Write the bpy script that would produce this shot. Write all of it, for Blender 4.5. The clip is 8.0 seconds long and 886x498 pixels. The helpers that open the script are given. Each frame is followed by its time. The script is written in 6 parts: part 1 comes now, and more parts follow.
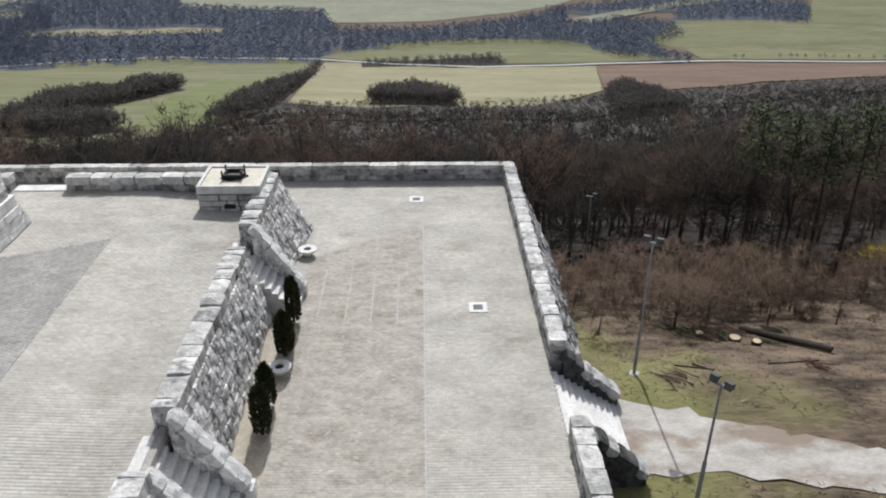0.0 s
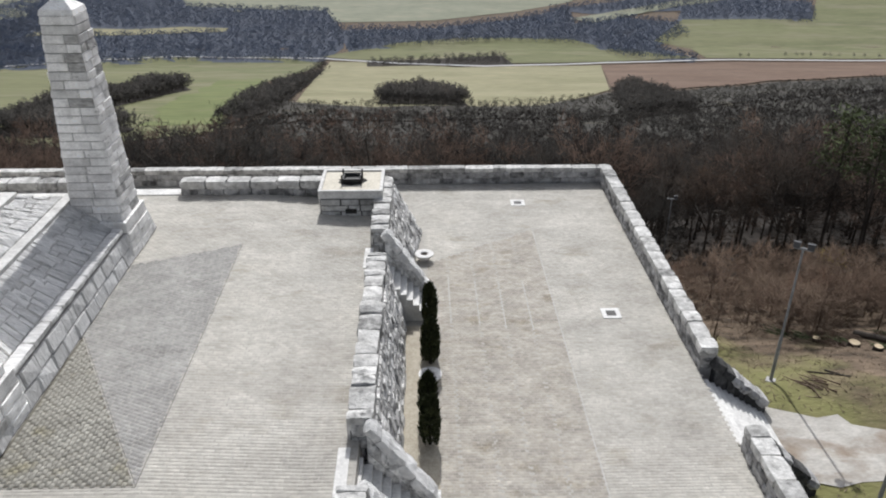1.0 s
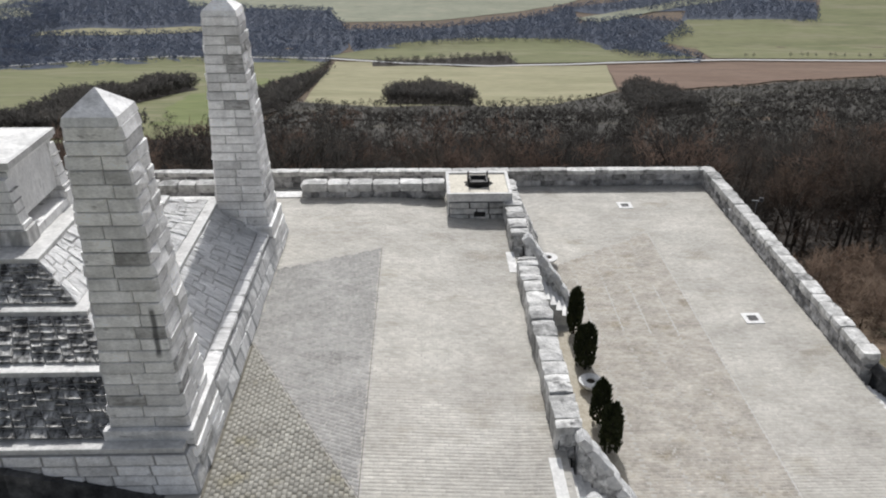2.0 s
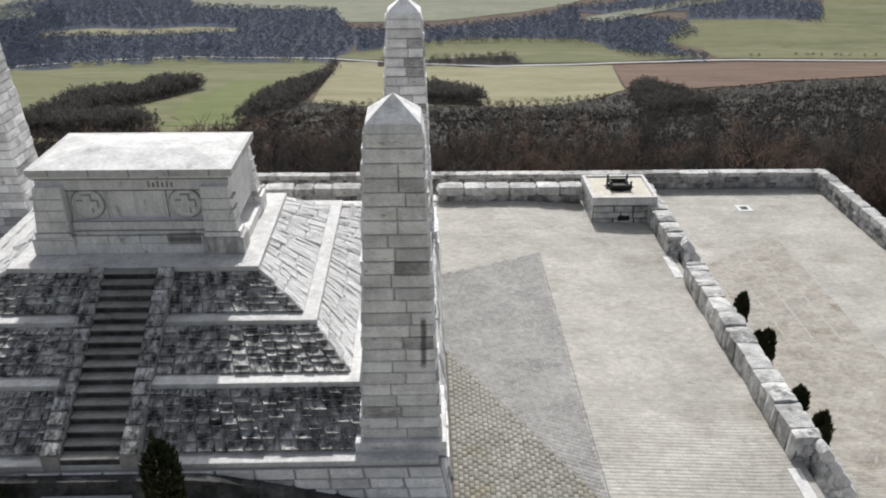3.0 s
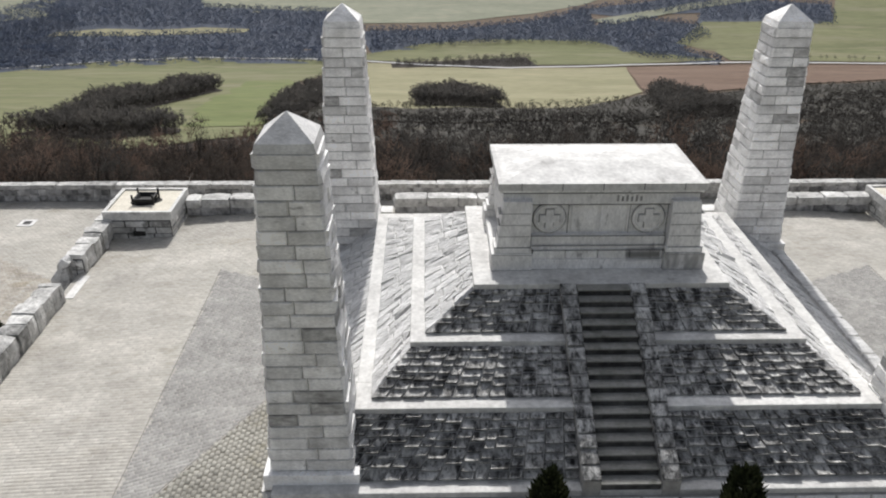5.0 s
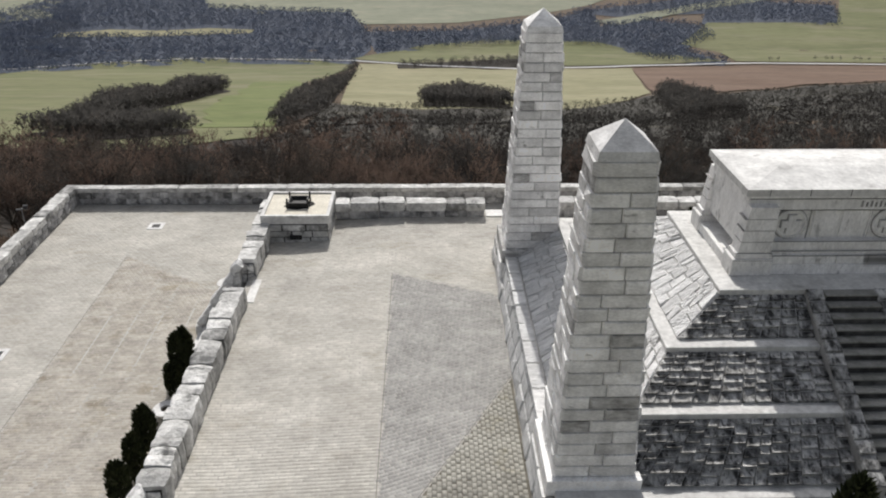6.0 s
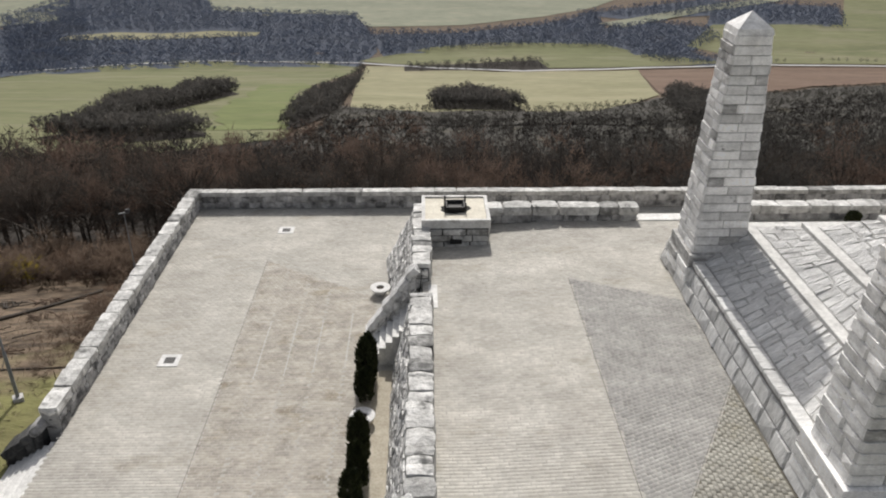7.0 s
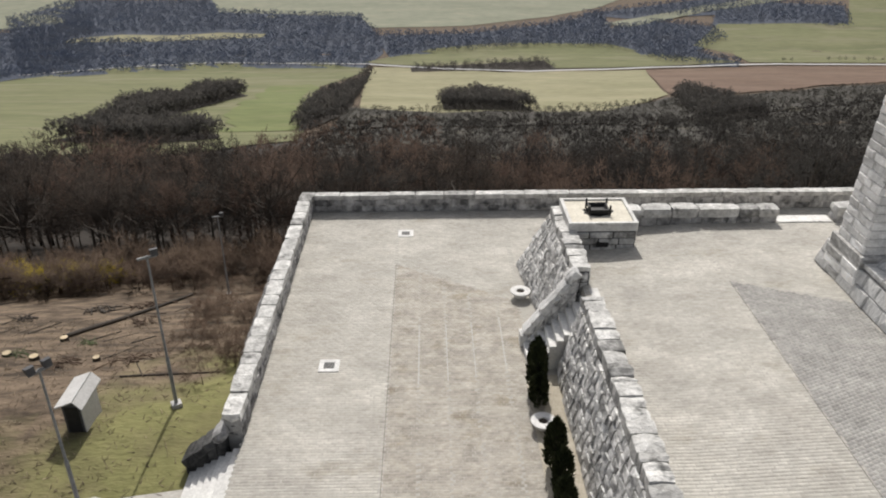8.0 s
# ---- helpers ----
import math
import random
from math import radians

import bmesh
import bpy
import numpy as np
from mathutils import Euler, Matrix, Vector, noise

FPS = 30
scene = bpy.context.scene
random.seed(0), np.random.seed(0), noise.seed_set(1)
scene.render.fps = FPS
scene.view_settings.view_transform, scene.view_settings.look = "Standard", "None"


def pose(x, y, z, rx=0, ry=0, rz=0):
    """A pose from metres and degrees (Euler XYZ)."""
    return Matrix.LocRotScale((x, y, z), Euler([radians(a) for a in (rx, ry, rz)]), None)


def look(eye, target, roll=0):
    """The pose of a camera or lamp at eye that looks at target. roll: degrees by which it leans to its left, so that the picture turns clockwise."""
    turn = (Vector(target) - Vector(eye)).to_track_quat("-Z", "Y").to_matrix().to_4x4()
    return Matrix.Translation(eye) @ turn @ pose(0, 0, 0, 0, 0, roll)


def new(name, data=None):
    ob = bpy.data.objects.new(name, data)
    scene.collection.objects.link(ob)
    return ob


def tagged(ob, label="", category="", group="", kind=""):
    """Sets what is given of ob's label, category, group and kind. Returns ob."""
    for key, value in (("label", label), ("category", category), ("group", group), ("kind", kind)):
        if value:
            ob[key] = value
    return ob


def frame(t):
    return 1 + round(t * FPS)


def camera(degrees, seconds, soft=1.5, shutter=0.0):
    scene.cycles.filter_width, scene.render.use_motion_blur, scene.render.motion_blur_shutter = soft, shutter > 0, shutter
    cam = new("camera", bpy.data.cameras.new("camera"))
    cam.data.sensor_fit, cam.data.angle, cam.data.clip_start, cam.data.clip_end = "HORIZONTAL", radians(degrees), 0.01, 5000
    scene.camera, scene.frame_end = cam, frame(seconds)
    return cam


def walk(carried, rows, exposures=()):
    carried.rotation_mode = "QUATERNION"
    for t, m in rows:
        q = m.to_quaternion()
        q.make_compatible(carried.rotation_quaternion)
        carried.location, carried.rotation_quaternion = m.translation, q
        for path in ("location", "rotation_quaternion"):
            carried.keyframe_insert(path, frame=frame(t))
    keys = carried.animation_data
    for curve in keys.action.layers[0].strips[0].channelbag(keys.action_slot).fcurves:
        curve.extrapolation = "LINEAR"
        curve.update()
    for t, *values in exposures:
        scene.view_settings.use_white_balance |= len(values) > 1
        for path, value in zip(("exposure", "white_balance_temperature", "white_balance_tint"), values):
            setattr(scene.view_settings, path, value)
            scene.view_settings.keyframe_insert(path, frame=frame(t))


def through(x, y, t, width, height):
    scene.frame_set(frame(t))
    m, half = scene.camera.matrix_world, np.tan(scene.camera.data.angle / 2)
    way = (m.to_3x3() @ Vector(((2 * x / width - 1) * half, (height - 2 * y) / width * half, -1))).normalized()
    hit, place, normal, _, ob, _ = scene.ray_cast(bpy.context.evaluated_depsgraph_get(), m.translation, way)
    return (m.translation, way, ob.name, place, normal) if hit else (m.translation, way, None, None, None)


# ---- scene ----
cam = camera(59.93, 8.0, soft=2.0)
PATH = [
    (0, (30.500, -27.442, 20.655), (31.524, 7.945, 2.034), 0.23),
    (0.5, (27.389, -27.170, 20.706), (28.402, 8.213, 2.077), 0.23),
    (1, (23.930, -26.754, 20.712), (24.926, 8.614, 2.055), 0.18),
    (2.5, (13.454, -25.677, 20.593), (14.433, 9.687, 1.928), 0.24),
    (3, (9.591, -25.347, 20.602), (10.571, 10.019, 1.939), 0.17),
    (3.5, (5.959, -25.114, 20.687), (6.917, 10.246, 2.011), 0.20),
    (4, (2.034, -24.741, 20.654), (2.987, 10.621, 1.983), 0.21),
    (4.5, (-1.641, -24.489, 20.656), (-0.693, 10.888, 2.013), 0.28),
    (5, (-5.642, -24.168, 20.657), (-4.757, 11.228, 2.046), 0.32),
    (6.5, (-17.469, -23.799, 20.813), (-16.584, 11.635, 2.276), 0.34),
    (7, (-21.502, -23.464, 20.695), (-20.671, 12.003, 2.218), 0.24),
    (7.5, (-25.210, -23.272, 20.701), (-24.427, 12.201, 2.234), 0.13),
    (8, (-28.651, -23.059, 20.710), (-27.937, 12.425, 2.260), -0.09),
]
EXPOSURES = [(0.0, 0.04, 5980, 11), (2.5, 0.0, 6060, 11), (4.5, 0.08, 6120, 11), (6.5, -0.06, 6280, 11), (8.0, 0.02, 6380, 11)]
walk(cam, [(t, look(eye, target, roll)) for t, eye, target, roll in PATH], EXPOSURES)

# ---- light ----
SUN_ELEV, SUN_AZ = 43.0, 0.0     # the sun stands beyond the monument, over +y
world = bpy.data.worlds.new("sky")
scene.world = world
world.use_nodes = True
wn = world.node_tree
sky = wn.nodes.new("ShaderNodeTexSky")
sky.sky_type, sky.sun_disc = "NISHITA", False
sky.sun_elevation, sky.sun_rotation = radians(SUN_ELEV), radians(SUN_AZ)
sky.air_density, sky.dust_density, sky.ozone_density = 1.0, 4.0, 0.6
veil = wn.nodes.new("ShaderNodeHueSaturation")      # thin high cloud takes some of the blue out of the sky
veil.inputs["Saturation"].default_value = 0.34
wn.links.new(sky.outputs[0], veil.inputs["Color"])
wn.links.new(veil.outputs[0], wn.nodes["Background"].inputs[0])
wn.nodes["Background"].inputs[1].default_value = 0.1
sun_data = bpy.data.lights.new("sun", "SUN")
sun_data.energy, sun_data.angle, sun_data.color = 3.8, radians(0.6), (1.0, 0.95, 0.87)
sun = new("sun", sun_data)
sun.matrix_world = look((0, 60 * math.cos(radians(SUN_ELEV)), 60 * math.sin(radians(SUN_ELEV))), (0, 0, 0))

# ---- materials ----
def mat(name, dark, light, scale=0.8, rough=0.9, bump=0.35, grain=14.0, vary=0.12, stain=None, stain_scale=0.5, stain_at=0.6,
        stretch=(1, 1, 1), island=False, dist=0.02, contrast=(0.3, 0.7), odd=0.0, streak=0.0, streak_size=(0.35, 2.2, 1), through=0.0):
    """A weathered surface: two scales of noise between a dark and a light colour, a shift of brightness from piece to piece, stains, long streaks, and some odd dark pieces."""
    m = bpy.data.materials.new(name)
    m.use_nodes = True
    nt = m.node_tree
    N, L = nt.nodes.new, nt.links.new
    shader = nt.nodes["Principled BSDF"]
    shader.inputs["Roughness"].default_value = rough
    shader.inputs["Specular IOR Level"].default_value = 0.25
    geo = N("ShaderNodeNewGeometry")
    mapping = N("ShaderNodeMapping")
    mapping.inputs["Scale"].default_value = stretch
    L(geo.outputs["Position"], mapping.inputs["Vector"])

    def noise_at(s, detail=4.0):
        n = N("ShaderNodeTexNoise")
        n.inputs["Scale"].default_value, n.inputs["Detail"].default_value, n.inputs["Roughness"].default_value = s, detail, 0.6
        L(mapping.outputs["Vector"], n.inputs["Vector"])
        return n.outputs["Fac"]

    def remap(value, lo, hi, a, b):
        r = N("ShaderNodeMapRange")
        for k, v in zip(("From Min", "From Max", "To Min", "To Max"), (lo, hi, a, b)):
            r.inputs[k].default_value = v
        L(value, r.inputs["Value"])
        return r.outputs["Result"]

    def mix(kind, fac, a, b):
        x = N("ShaderNodeMix")
        x.data_type, x.blend_type = "RGBA", kind
        for socket, v in ((x.inputs["Factor"], fac), (x.inputs["A"], a), (x.inputs["B"], b)):
            if isinstance(v, tuple):
                socket.default_value = (*v, 1.0)
            elif isinstance(v, float):
                socket.default_value = v
            else:
                L(v, socket)
        return x.outputs["Result"]

    def scaled(colour, value):
        v = N("ShaderNodeVectorMath")
        v.operation = "SCALE"
        L(colour, v.inputs[0])
        L(value, v.inputs["Scale"])
        return v.outputs[0]

    big, fine = noise_at(scale), noise_at(grain, 3.0)
    colour = mix("MIX", remap(big, *contrast, 0.0, 1.0), dark, light)
    colour = scaled(colour, remap(fine, 0.25, 0.75, 0.82, 1.16))
    if stain:
        spots = remap(noise_at(stain_scale, 6.0), stain_at, stain_at + 0.12, 0.0, 0.85)
        colour = mix("MIX", spots, colour, stain)
    if streak:
        stretched = N("ShaderNodeMapping")
        stretched.inputs["Scale"].default_value = streak_size
        L(geo.outputs["Position"], stretched.inputs["Vector"])
        n = N("ShaderNodeTexNoise")
        n.inputs["Scale"].default_value, n.inputs["Detail"].default_value, n.inputs["Roughness"].default_value = 1.0, 6.0, 0.65
        L(stretched.outputs["Vector"], n.inputs["Vector"])
        colour = scaled(colour, remap(n.outputs["Fac"], 0.3, 0.7, 1.0 - streak, 1.0 + streak))
    if odd:
        pick = N("ShaderNodeMath")
        pick.operation = "MULTIPLY"
        L(remap(N("ShaderNodeObjectInfo").outputs["Random"], odd, odd * 0.8, 0.0, 1.0), pick.inputs[0])
        L(remap(noise_at(2.5, 5.0), 0.35, 0.62, 0.05, 0.75), pick.inputs[1])
        colour = mix("MIX", pick.outputs[0], colour, stain or dark)
    if vary:
        source = geo.outputs["Random Per Island"] if island else N("ShaderNodeObjectInfo").outputs["Random"]
        colour = scaled(colour, remap(source, 0.0, 1.0, 1.0 - vary, 1.0 + vary))
    L(colour, shader.inputs["Base Color"])
    if through:
        # fine sprays let part of the light through
        glow, both = N("ShaderNodeBsdfTranslucent"), N("ShaderNodeMixShader")
        both.inputs["Fac"].default_value = through
        L(colour, glow.inputs["Color"])
        L(shader.outputs[0], both.inputs[1])
        L(glow.outputs[0], both.inputs[2])
        L(both.outputs[0], nt.nodes["Material Output"].inputs["Surface"])
    if bump:
        b = N("ShaderNodeBump")
        b.inputs["Strength"].default_value, b.inputs["Distance"].default_value = bump, dist
        L(fine, b.inputs["Height"])
        L(b.outputs["Normal"], shader.inputs["Normal"])
    return m


M_ASHLAR = mat("ashlar_travertine", (0.64, 0.628, 0.605), (0.88, 0.868, 0.845), 1.3, 0.85, 0.5, 11, 0.22, (0.22, 0.212, 0.196), 2.3, 0.625, (1, 1, 2.2), odd=0.08, contrast=(0.3, 0.6), streak=0.13, streak_size=(2.6, 2.6, 0.5))


def stained(m, x, z0, z1, half, near=-7.0):
    """A dark damp run, half as wide as given, down the stone about the line x between two heights, on the faces turned to the forecourt."""
    nt = m.node_tree
    N, L = nt.nodes.new, nt.links.new
    base = nt.nodes["Principled BSDF"].inputs["Base Color"]
    old = base.links[0].from_socket
    geo, sep, n = N("ShaderNodeNewGeometry"), N("ShaderNodeSeparateXYZ"), N("ShaderNodeTexNoise")
    n.inputs["Scale"].default_value, n.inputs["Detail"].default_value = 2.2, 6.0
    L(geo.outputs["Position"], n.inputs["Vector"])
    L(geo.outputs["Position"], sep.inputs[0])

    def calc(op, a, b):
        k = N("ShaderNodeMath")
        k.operation, k.use_clamp = op, op == "MULTIPLY"
        for s, v in zip(k.inputs, (a, b)):
            if isinstance(v, (int, float)):
                s.default_value = v
            else:
                L(v, s)
        return k.outputs[0]

    wander = calc("ADD", sep.outputs["X"], calc("SUBTRACT", calc("MULTIPLY", n.outputs["Fac"], 0.08), 0.04 + x))
    across = calc("MULTIPLY", calc("SUBTRACT", half, calc("ABSOLUTE", wander, 0)), 14.0)
    along = calc("MULTIPLY", calc("SUBTRACT", (z1 - z0) / 2, calc("ABSOLUTE", calc("SUBTRACT", sep.outputs["Z"], (z0 + z1) / 2), 0)), 5.0)
    front = calc("LESS_THAN", sep.outputs["Y"], near)
    mask = calc("MULTIPLY", calc("MULTIPLY", across, along), calc("MULTIPLY", front, 0.85))
    x_ = N("ShaderNodeMix")
    x_.data_type = "RGBA"
    L(mask, x_.inputs["Factor"])
    L(old, x_.inputs["A"])
    x_.inputs["B"].default_value = (0.1, 0.098, 0.095, 1)
    L(x_.outputs["Result"], base)


stained(M_ASHLAR, 9.55, 7.6, 9.35, 0.11)
M_COPSE = mat("grey_copse", (0.0737, 0.0718, 0.0682), (0.1327, 0.1235, 0.1124), 0.06, 0.95, 0.0, 0.4, 0.06, (0.1105, 0.0921, 0.0737), 0.04, 0.6, island=True, through=0.5)
M_COPING = mat("coping_stone", (0.5, 0.49, 0.47), (0.74, 0.73, 0.7), 1.4, 0.8, 0.5, 7, 0.08, (0.24, 0.23, 0.215), 1.3, 0.63)
M_TOMB = mat("tomb_travertine", (0.68, 0.668, 0.645), (0.87, 0.858, 0.835), 1.6, 0.8, 0.35, 10, 0.08, (0.25, 0.243, 0.23), 1.5, 0.59, (1.6, 1.6, 0.7), odd=0.12)
stained(M_TOMB, 1.5, 8.5, 9.0, 0.6, -1.5)
# mottled stone, its dark stain deepened to paint in shade on the wall faces
M_ROUGH = mat("rough_stone", (0.2, 0.197, 0.193), (0.56, 0.55, 0.54), 1.6, 0.95, 0.9, 6, 0.22, (0.08, 0.08, 0.08), 1.5, 0.52, dist=0.08, odd=0.2)
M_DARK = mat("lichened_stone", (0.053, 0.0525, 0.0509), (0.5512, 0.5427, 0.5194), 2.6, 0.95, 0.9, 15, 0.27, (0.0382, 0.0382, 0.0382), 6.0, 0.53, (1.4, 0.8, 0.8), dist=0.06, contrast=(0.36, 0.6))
M_RUBBLE = mat("pale_rubble_stone", (0.3024, 0.2968, 0.289), (0.784, 0.7728, 0.7504), 2.6, 0.95, 0.9, 9, 0.25, (0.1344, 0.1322, 0.1266), 3.2, 0.57, dist=0.06, contrast=(0.36, 0.62))
M_CREAM = mat("sanded_slab", (0.56, 0.52, 0.43), (0.7, 0.66, 0.56), 1.6, 0.85, 0.3, 9, 0.05, (0.4, 0.36, 0.28), 2.0, 0.64)
M_SOOT = mat("soot", (0.018, 0.017, 0.016), (0.05, 0.047, 0.043), 6, 0.95, 0.2, 20, 0.0)
M_BLACK = mat("near_black_stone", (0.03, 0.03, 0.031), (0.12, 0.118, 0.113), 2.4, 0.95, 0.8, 7, 0.3, (0.025, 0.025, 0.025), 0.8, 0.5, dist=0.06)
M_FLOORJOINT = mat("paving_joint", (0.13, 0.12, 0.105), (0.2, 0.19, 0.17), 3, 0.95, 0.2, 9, 0.0)
M_GROOVE = mat("weathered_groove", (0.2, 0.195, 0.185), (0.42, 0.41, 0.395), 4, 0.95, 0.3, 9, 0.0)
M_PALEJOINT = mat("pale_grout", (0.43, 0.42, 0.39), (0.5, 0.49, 0.46), 1.2, 0.95, 0.2, 9, 0.0)
M_LIME = mat("lime_joint", (0.36, 0.355, 0.34), (0.56, 0.55, 0.53), 2.0, 0.95, 0.4, 9, 0.0)
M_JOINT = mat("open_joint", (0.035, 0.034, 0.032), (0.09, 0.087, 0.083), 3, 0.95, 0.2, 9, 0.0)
M_WALLTOP = mat("weathered_wall_stone", (0.33, 0.3245, 0.308), (0.726, 0.715, 0.6875), 1.8, 0.95, 0.9, 6, 0.2, (0.11, 0.11, 0.1045), 1.6, 0.58, dist=0.08, odd=0.12)
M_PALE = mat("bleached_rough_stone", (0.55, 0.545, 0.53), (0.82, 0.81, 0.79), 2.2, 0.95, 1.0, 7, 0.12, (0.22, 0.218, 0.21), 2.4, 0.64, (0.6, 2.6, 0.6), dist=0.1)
M_CORE = mat("wall_core", (0.3, 0.29, 0.275), (0.42, 0.41, 0.39), 2.0, 0.95, 0.5, 9, 0.0)
M_STEP = mat("step_stone", (0.58, 0.57, 0.55), (0.76, 0.75, 0.72), 1.4, 0.85, 0.4, 8, 0.06, (0.32, 0.31, 0.295), 0.9, 0.66)
M_STAIR_OLD = mat("mossy_step_stone", (0.18, 0.18, 0.1575), (0.315, 0.3075, 0.285), 1.4, 0.9, 0.5, 8, 0.1, (0.0975, 0.0975, 0.0825), 1.3, 0.6)
M_MORTAR = mat("joint_sand", (0.365, 0.348, 0.312), (0.435, 0.415, 0.378), 3.0, 0.95, 0.2, 20, 0.0)
M_SETT = mat("pale_setts", (0.375, 0.354, 0.313), (0.48, 0.46, 0.414), 0.9, 0.85, 0.3, 7, 0.075, (0.31, 0.285, 0.235), 0.6, 0.575, (0.6, 0.9, 1), island=True, streak=0.19, streak_size=(0.22, 0.4, 1))
M_SETT_OLD = mat("brownish_setts", (0.325, 0.297, 0.252), (0.425, 0.396, 0.348), 1.1, 0.88, 0.3, 6, 0.1, (0.26, 0.228, 0.17), 0.9, 0.555, (0.6, 1.0, 1), island=True, streak=0.24, streak_size=(0.8, 1.5, 1))
M_SETT_GREY = mat("grey_setts", (0.255, 0.25, 0.235), (0.345, 0.335, 0.315), 0.8, 0.88, 0.3, 10, 0.13, None, island=True, streak=0.14, streak_size=(0.5, 1.4, 1))
M_SETT_DARK = mat("dark_setts", (0.24, 0.23, 0.2), (0.335, 0.325, 0.285), 0.8, 0.9, 0.3, 10, 0.16, (0.24, 0.22, 0.15), 0.7, 0.58)
M_JOINTSOIL = mat("dark_joint_soil", (0.1, 0.092, 0.075), (0.19, 0.175, 0.14), 3.0, 0.95, 0.2, 20, 0.0)
M_BED = mat("sandy_bed", (0.36, 0.32, 0.25), (0.48, 0.44, 0.36), 1.5, 0.95, 0.4, 12, 0.0)
M_IRON = mat("black_iron", (0.015, 0.015, 0.015), (0.03, 0.029, 0.028), 4, 0.6, 0.2, 20, 0.0)
M_SOIL = mat("dark_soil", (0.03, 0.025, 0.02), (0.06, 0.05, 0.04), 4, 1.0, 0.5, 12, 0.0)
M_WHITE = mat("white_stone_bowl", (0.62, 0.61, 0.59), (0.74, 0.73, 0.71), 2, 0.8, 0.4, 9, 0.05)
M_THUJA = mat("thuja_leaf", (0.022, 0.03, 0.012), (0.055, 0.062, 0.024), 2.5, 0.9, 0.0, 9, 0.3, (0.09, 0.085, 0.03), 1.2, 0.64, island=True)
M_BARK = mat("bare_wood", (0.035, 0.03, 0.026), (0.085, 0.072, 0.06), 0.6, 0.95, 0.2, 5, 0.25)
M_TWIG = mat("bare_twigs", (0.0377, 0.0319, 0.0274), (0.0857, 0.071, 0.0603), 0.1, 0.95, 0.0, 0.5, 0.06, (0.0857, 0.06, 0.0445), 0.045, 0.58, island=True, through=0.5, contrast=(0.38, 0.62))
M_TWIG_GREY = mat("grey_twigs", (0.0379, 0.0359, 0.0334), (0.0708, 0.0663, 0.0601), 0.1, 0.95, 0.0, 0.5, 0.06, island=True, through=0.45)
M_TWIG_DARK = mat("dark_twigs", (0.022, 0.0202, 0.019), (0.0462, 0.0418, 0.0383), 0.1, 0.95, 0.0, 0.5, 0.06, island=True, through=0.45)
M_TWIG_RED = mat("reddish_twigs", (0.0788, 0.0556, 0.0445), (0.1529, 0.1089, 0.0857), 0.1, 0.95, 0.0, 0.5, 0.06, island=True, through=0.5)
# leaf litter, its colour blackened to stand for shade beneath the trees
M_SHADE_LITTER = mat("shade_dark_litter", (0.018, 0.015, 0.012), (0.045, 0.037, 0.03), 0.3, 0.95, 0.4, 3.0, 0.0)
M_SCRUBFLOOR = mat("dry_scrub_ground", (0.035, 0.0331, 0.0286), (0.0765, 0.0714, 0.0606), 0.05, 0.95, 0.0, 0.4, 0.0, (0.102, 0.0924, 0.0638), 0.03, 0.6)
M_LITTER = mat("strewn_litter", (0.08, 0.06, 0.042), (0.34, 0.27, 0.19), 3.0, 0.95, 0.0, 3, 0.5, island=True)
M_YOUNG = mat("young_plantation", (0.0594, 0.0562, 0.05), (0.0968, 0.0922, 0.0765), 0.03, 0.95, 0.0, 0.3, 0.12, (0.0875, 0.0781, 0.0375), 0.07, 0.68, island=True, through=0.45)
M_BRUSH = mat("brown_brushwood", (0.1255, 0.0866, 0.0653), (0.2384, 0.1819, 0.138), 0.2, 0.95, 0.0, 1.5, 0.08, (0.1882, 0.113, 0.0784), 0.16, 0.57, island=True, through=0.5)
M_UNDER = mat("undergrowth_twigs", (0.042, 0.0322, 0.0238), (0.084, 0.0644, 0.0469), 0.1, 0.95, 0.0, 1.0, 0.25, island=True)
M_YELLOW = mat("yellow_blossom", (0.42, 0.32, 0.03), (0.6, 0.48, 0.08), 0.4, 0.95, 0.0, 1.5, 0.2, island=True, through=0.4)
M_PINE = mat("pine_needles", (0.045, 0.063, 0.03), (0.0975, 0.12, 0.054), 0.2, 0.9, 0.0, 1.5, 0.2, island=True, through=0.2)
# blue of the distance haze is painted into the far woods' colour
M_HAZE_WOOD = mat("hazed_wood", (0.0952, 0.1181, 0.1714), (0.1371, 0.1561, 0.2018), 0.02, 0.95, 0.0, 0.1, 0.02, (0.1219, 0.1257, 0.1447), 0.012, 0.6, island=True, through=0.6, contrast=(0.38, 0.62))
# same painted haze, darkened further for shade between the far trees
M_HAZE_FLOOR = mat("hazed_wood_floor", (0.06, 0.072, 0.1), (0.08, 0.092, 0.12), 0.02, 0.95, 0.0, 0.1, 0.0)
M_FIELD_GREEN = mat("young_crop", (0.118, 0.127, 0.056), (0.158, 0.158, 0.08), 0.006, 0.95, 0.0, 0.05, 0.0, (0.185, 0.174, 0.105), 0.008, 0.52, (1, 3, 1), streak=0.12, streak_size=(0.004, 0.02, 1))
M_FIELD_PALE = mat("pale_meadow", (0.18, 0.189, 0.135), (0.234, 0.2385, 0.1755), 0.008, 0.95, 0.0, 0.06, 0.0, (0.261, 0.252, 0.1845), 0.012, 0.55, (1, 3, 1))
M_FIELD_BEIGE = mat("dry_meadow", (0.1978, 0.1886, 0.1058), (0.2668, 0.2484, 0.1518), 0.008, 0.95, 0.0, 0.06, 0.0, (0.3128, 0.276, 0.1748), 0.012, 0.58, (1, 3, 1))
M_PLOUGH = mat("ploughed_soil", (0.114, 0.0741, 0.0522), (0.1568, 0.1064, 0.076), 0.01, 0.95, 0.0, 0.08, 0.0, None, stretch=(1, 4, 1))
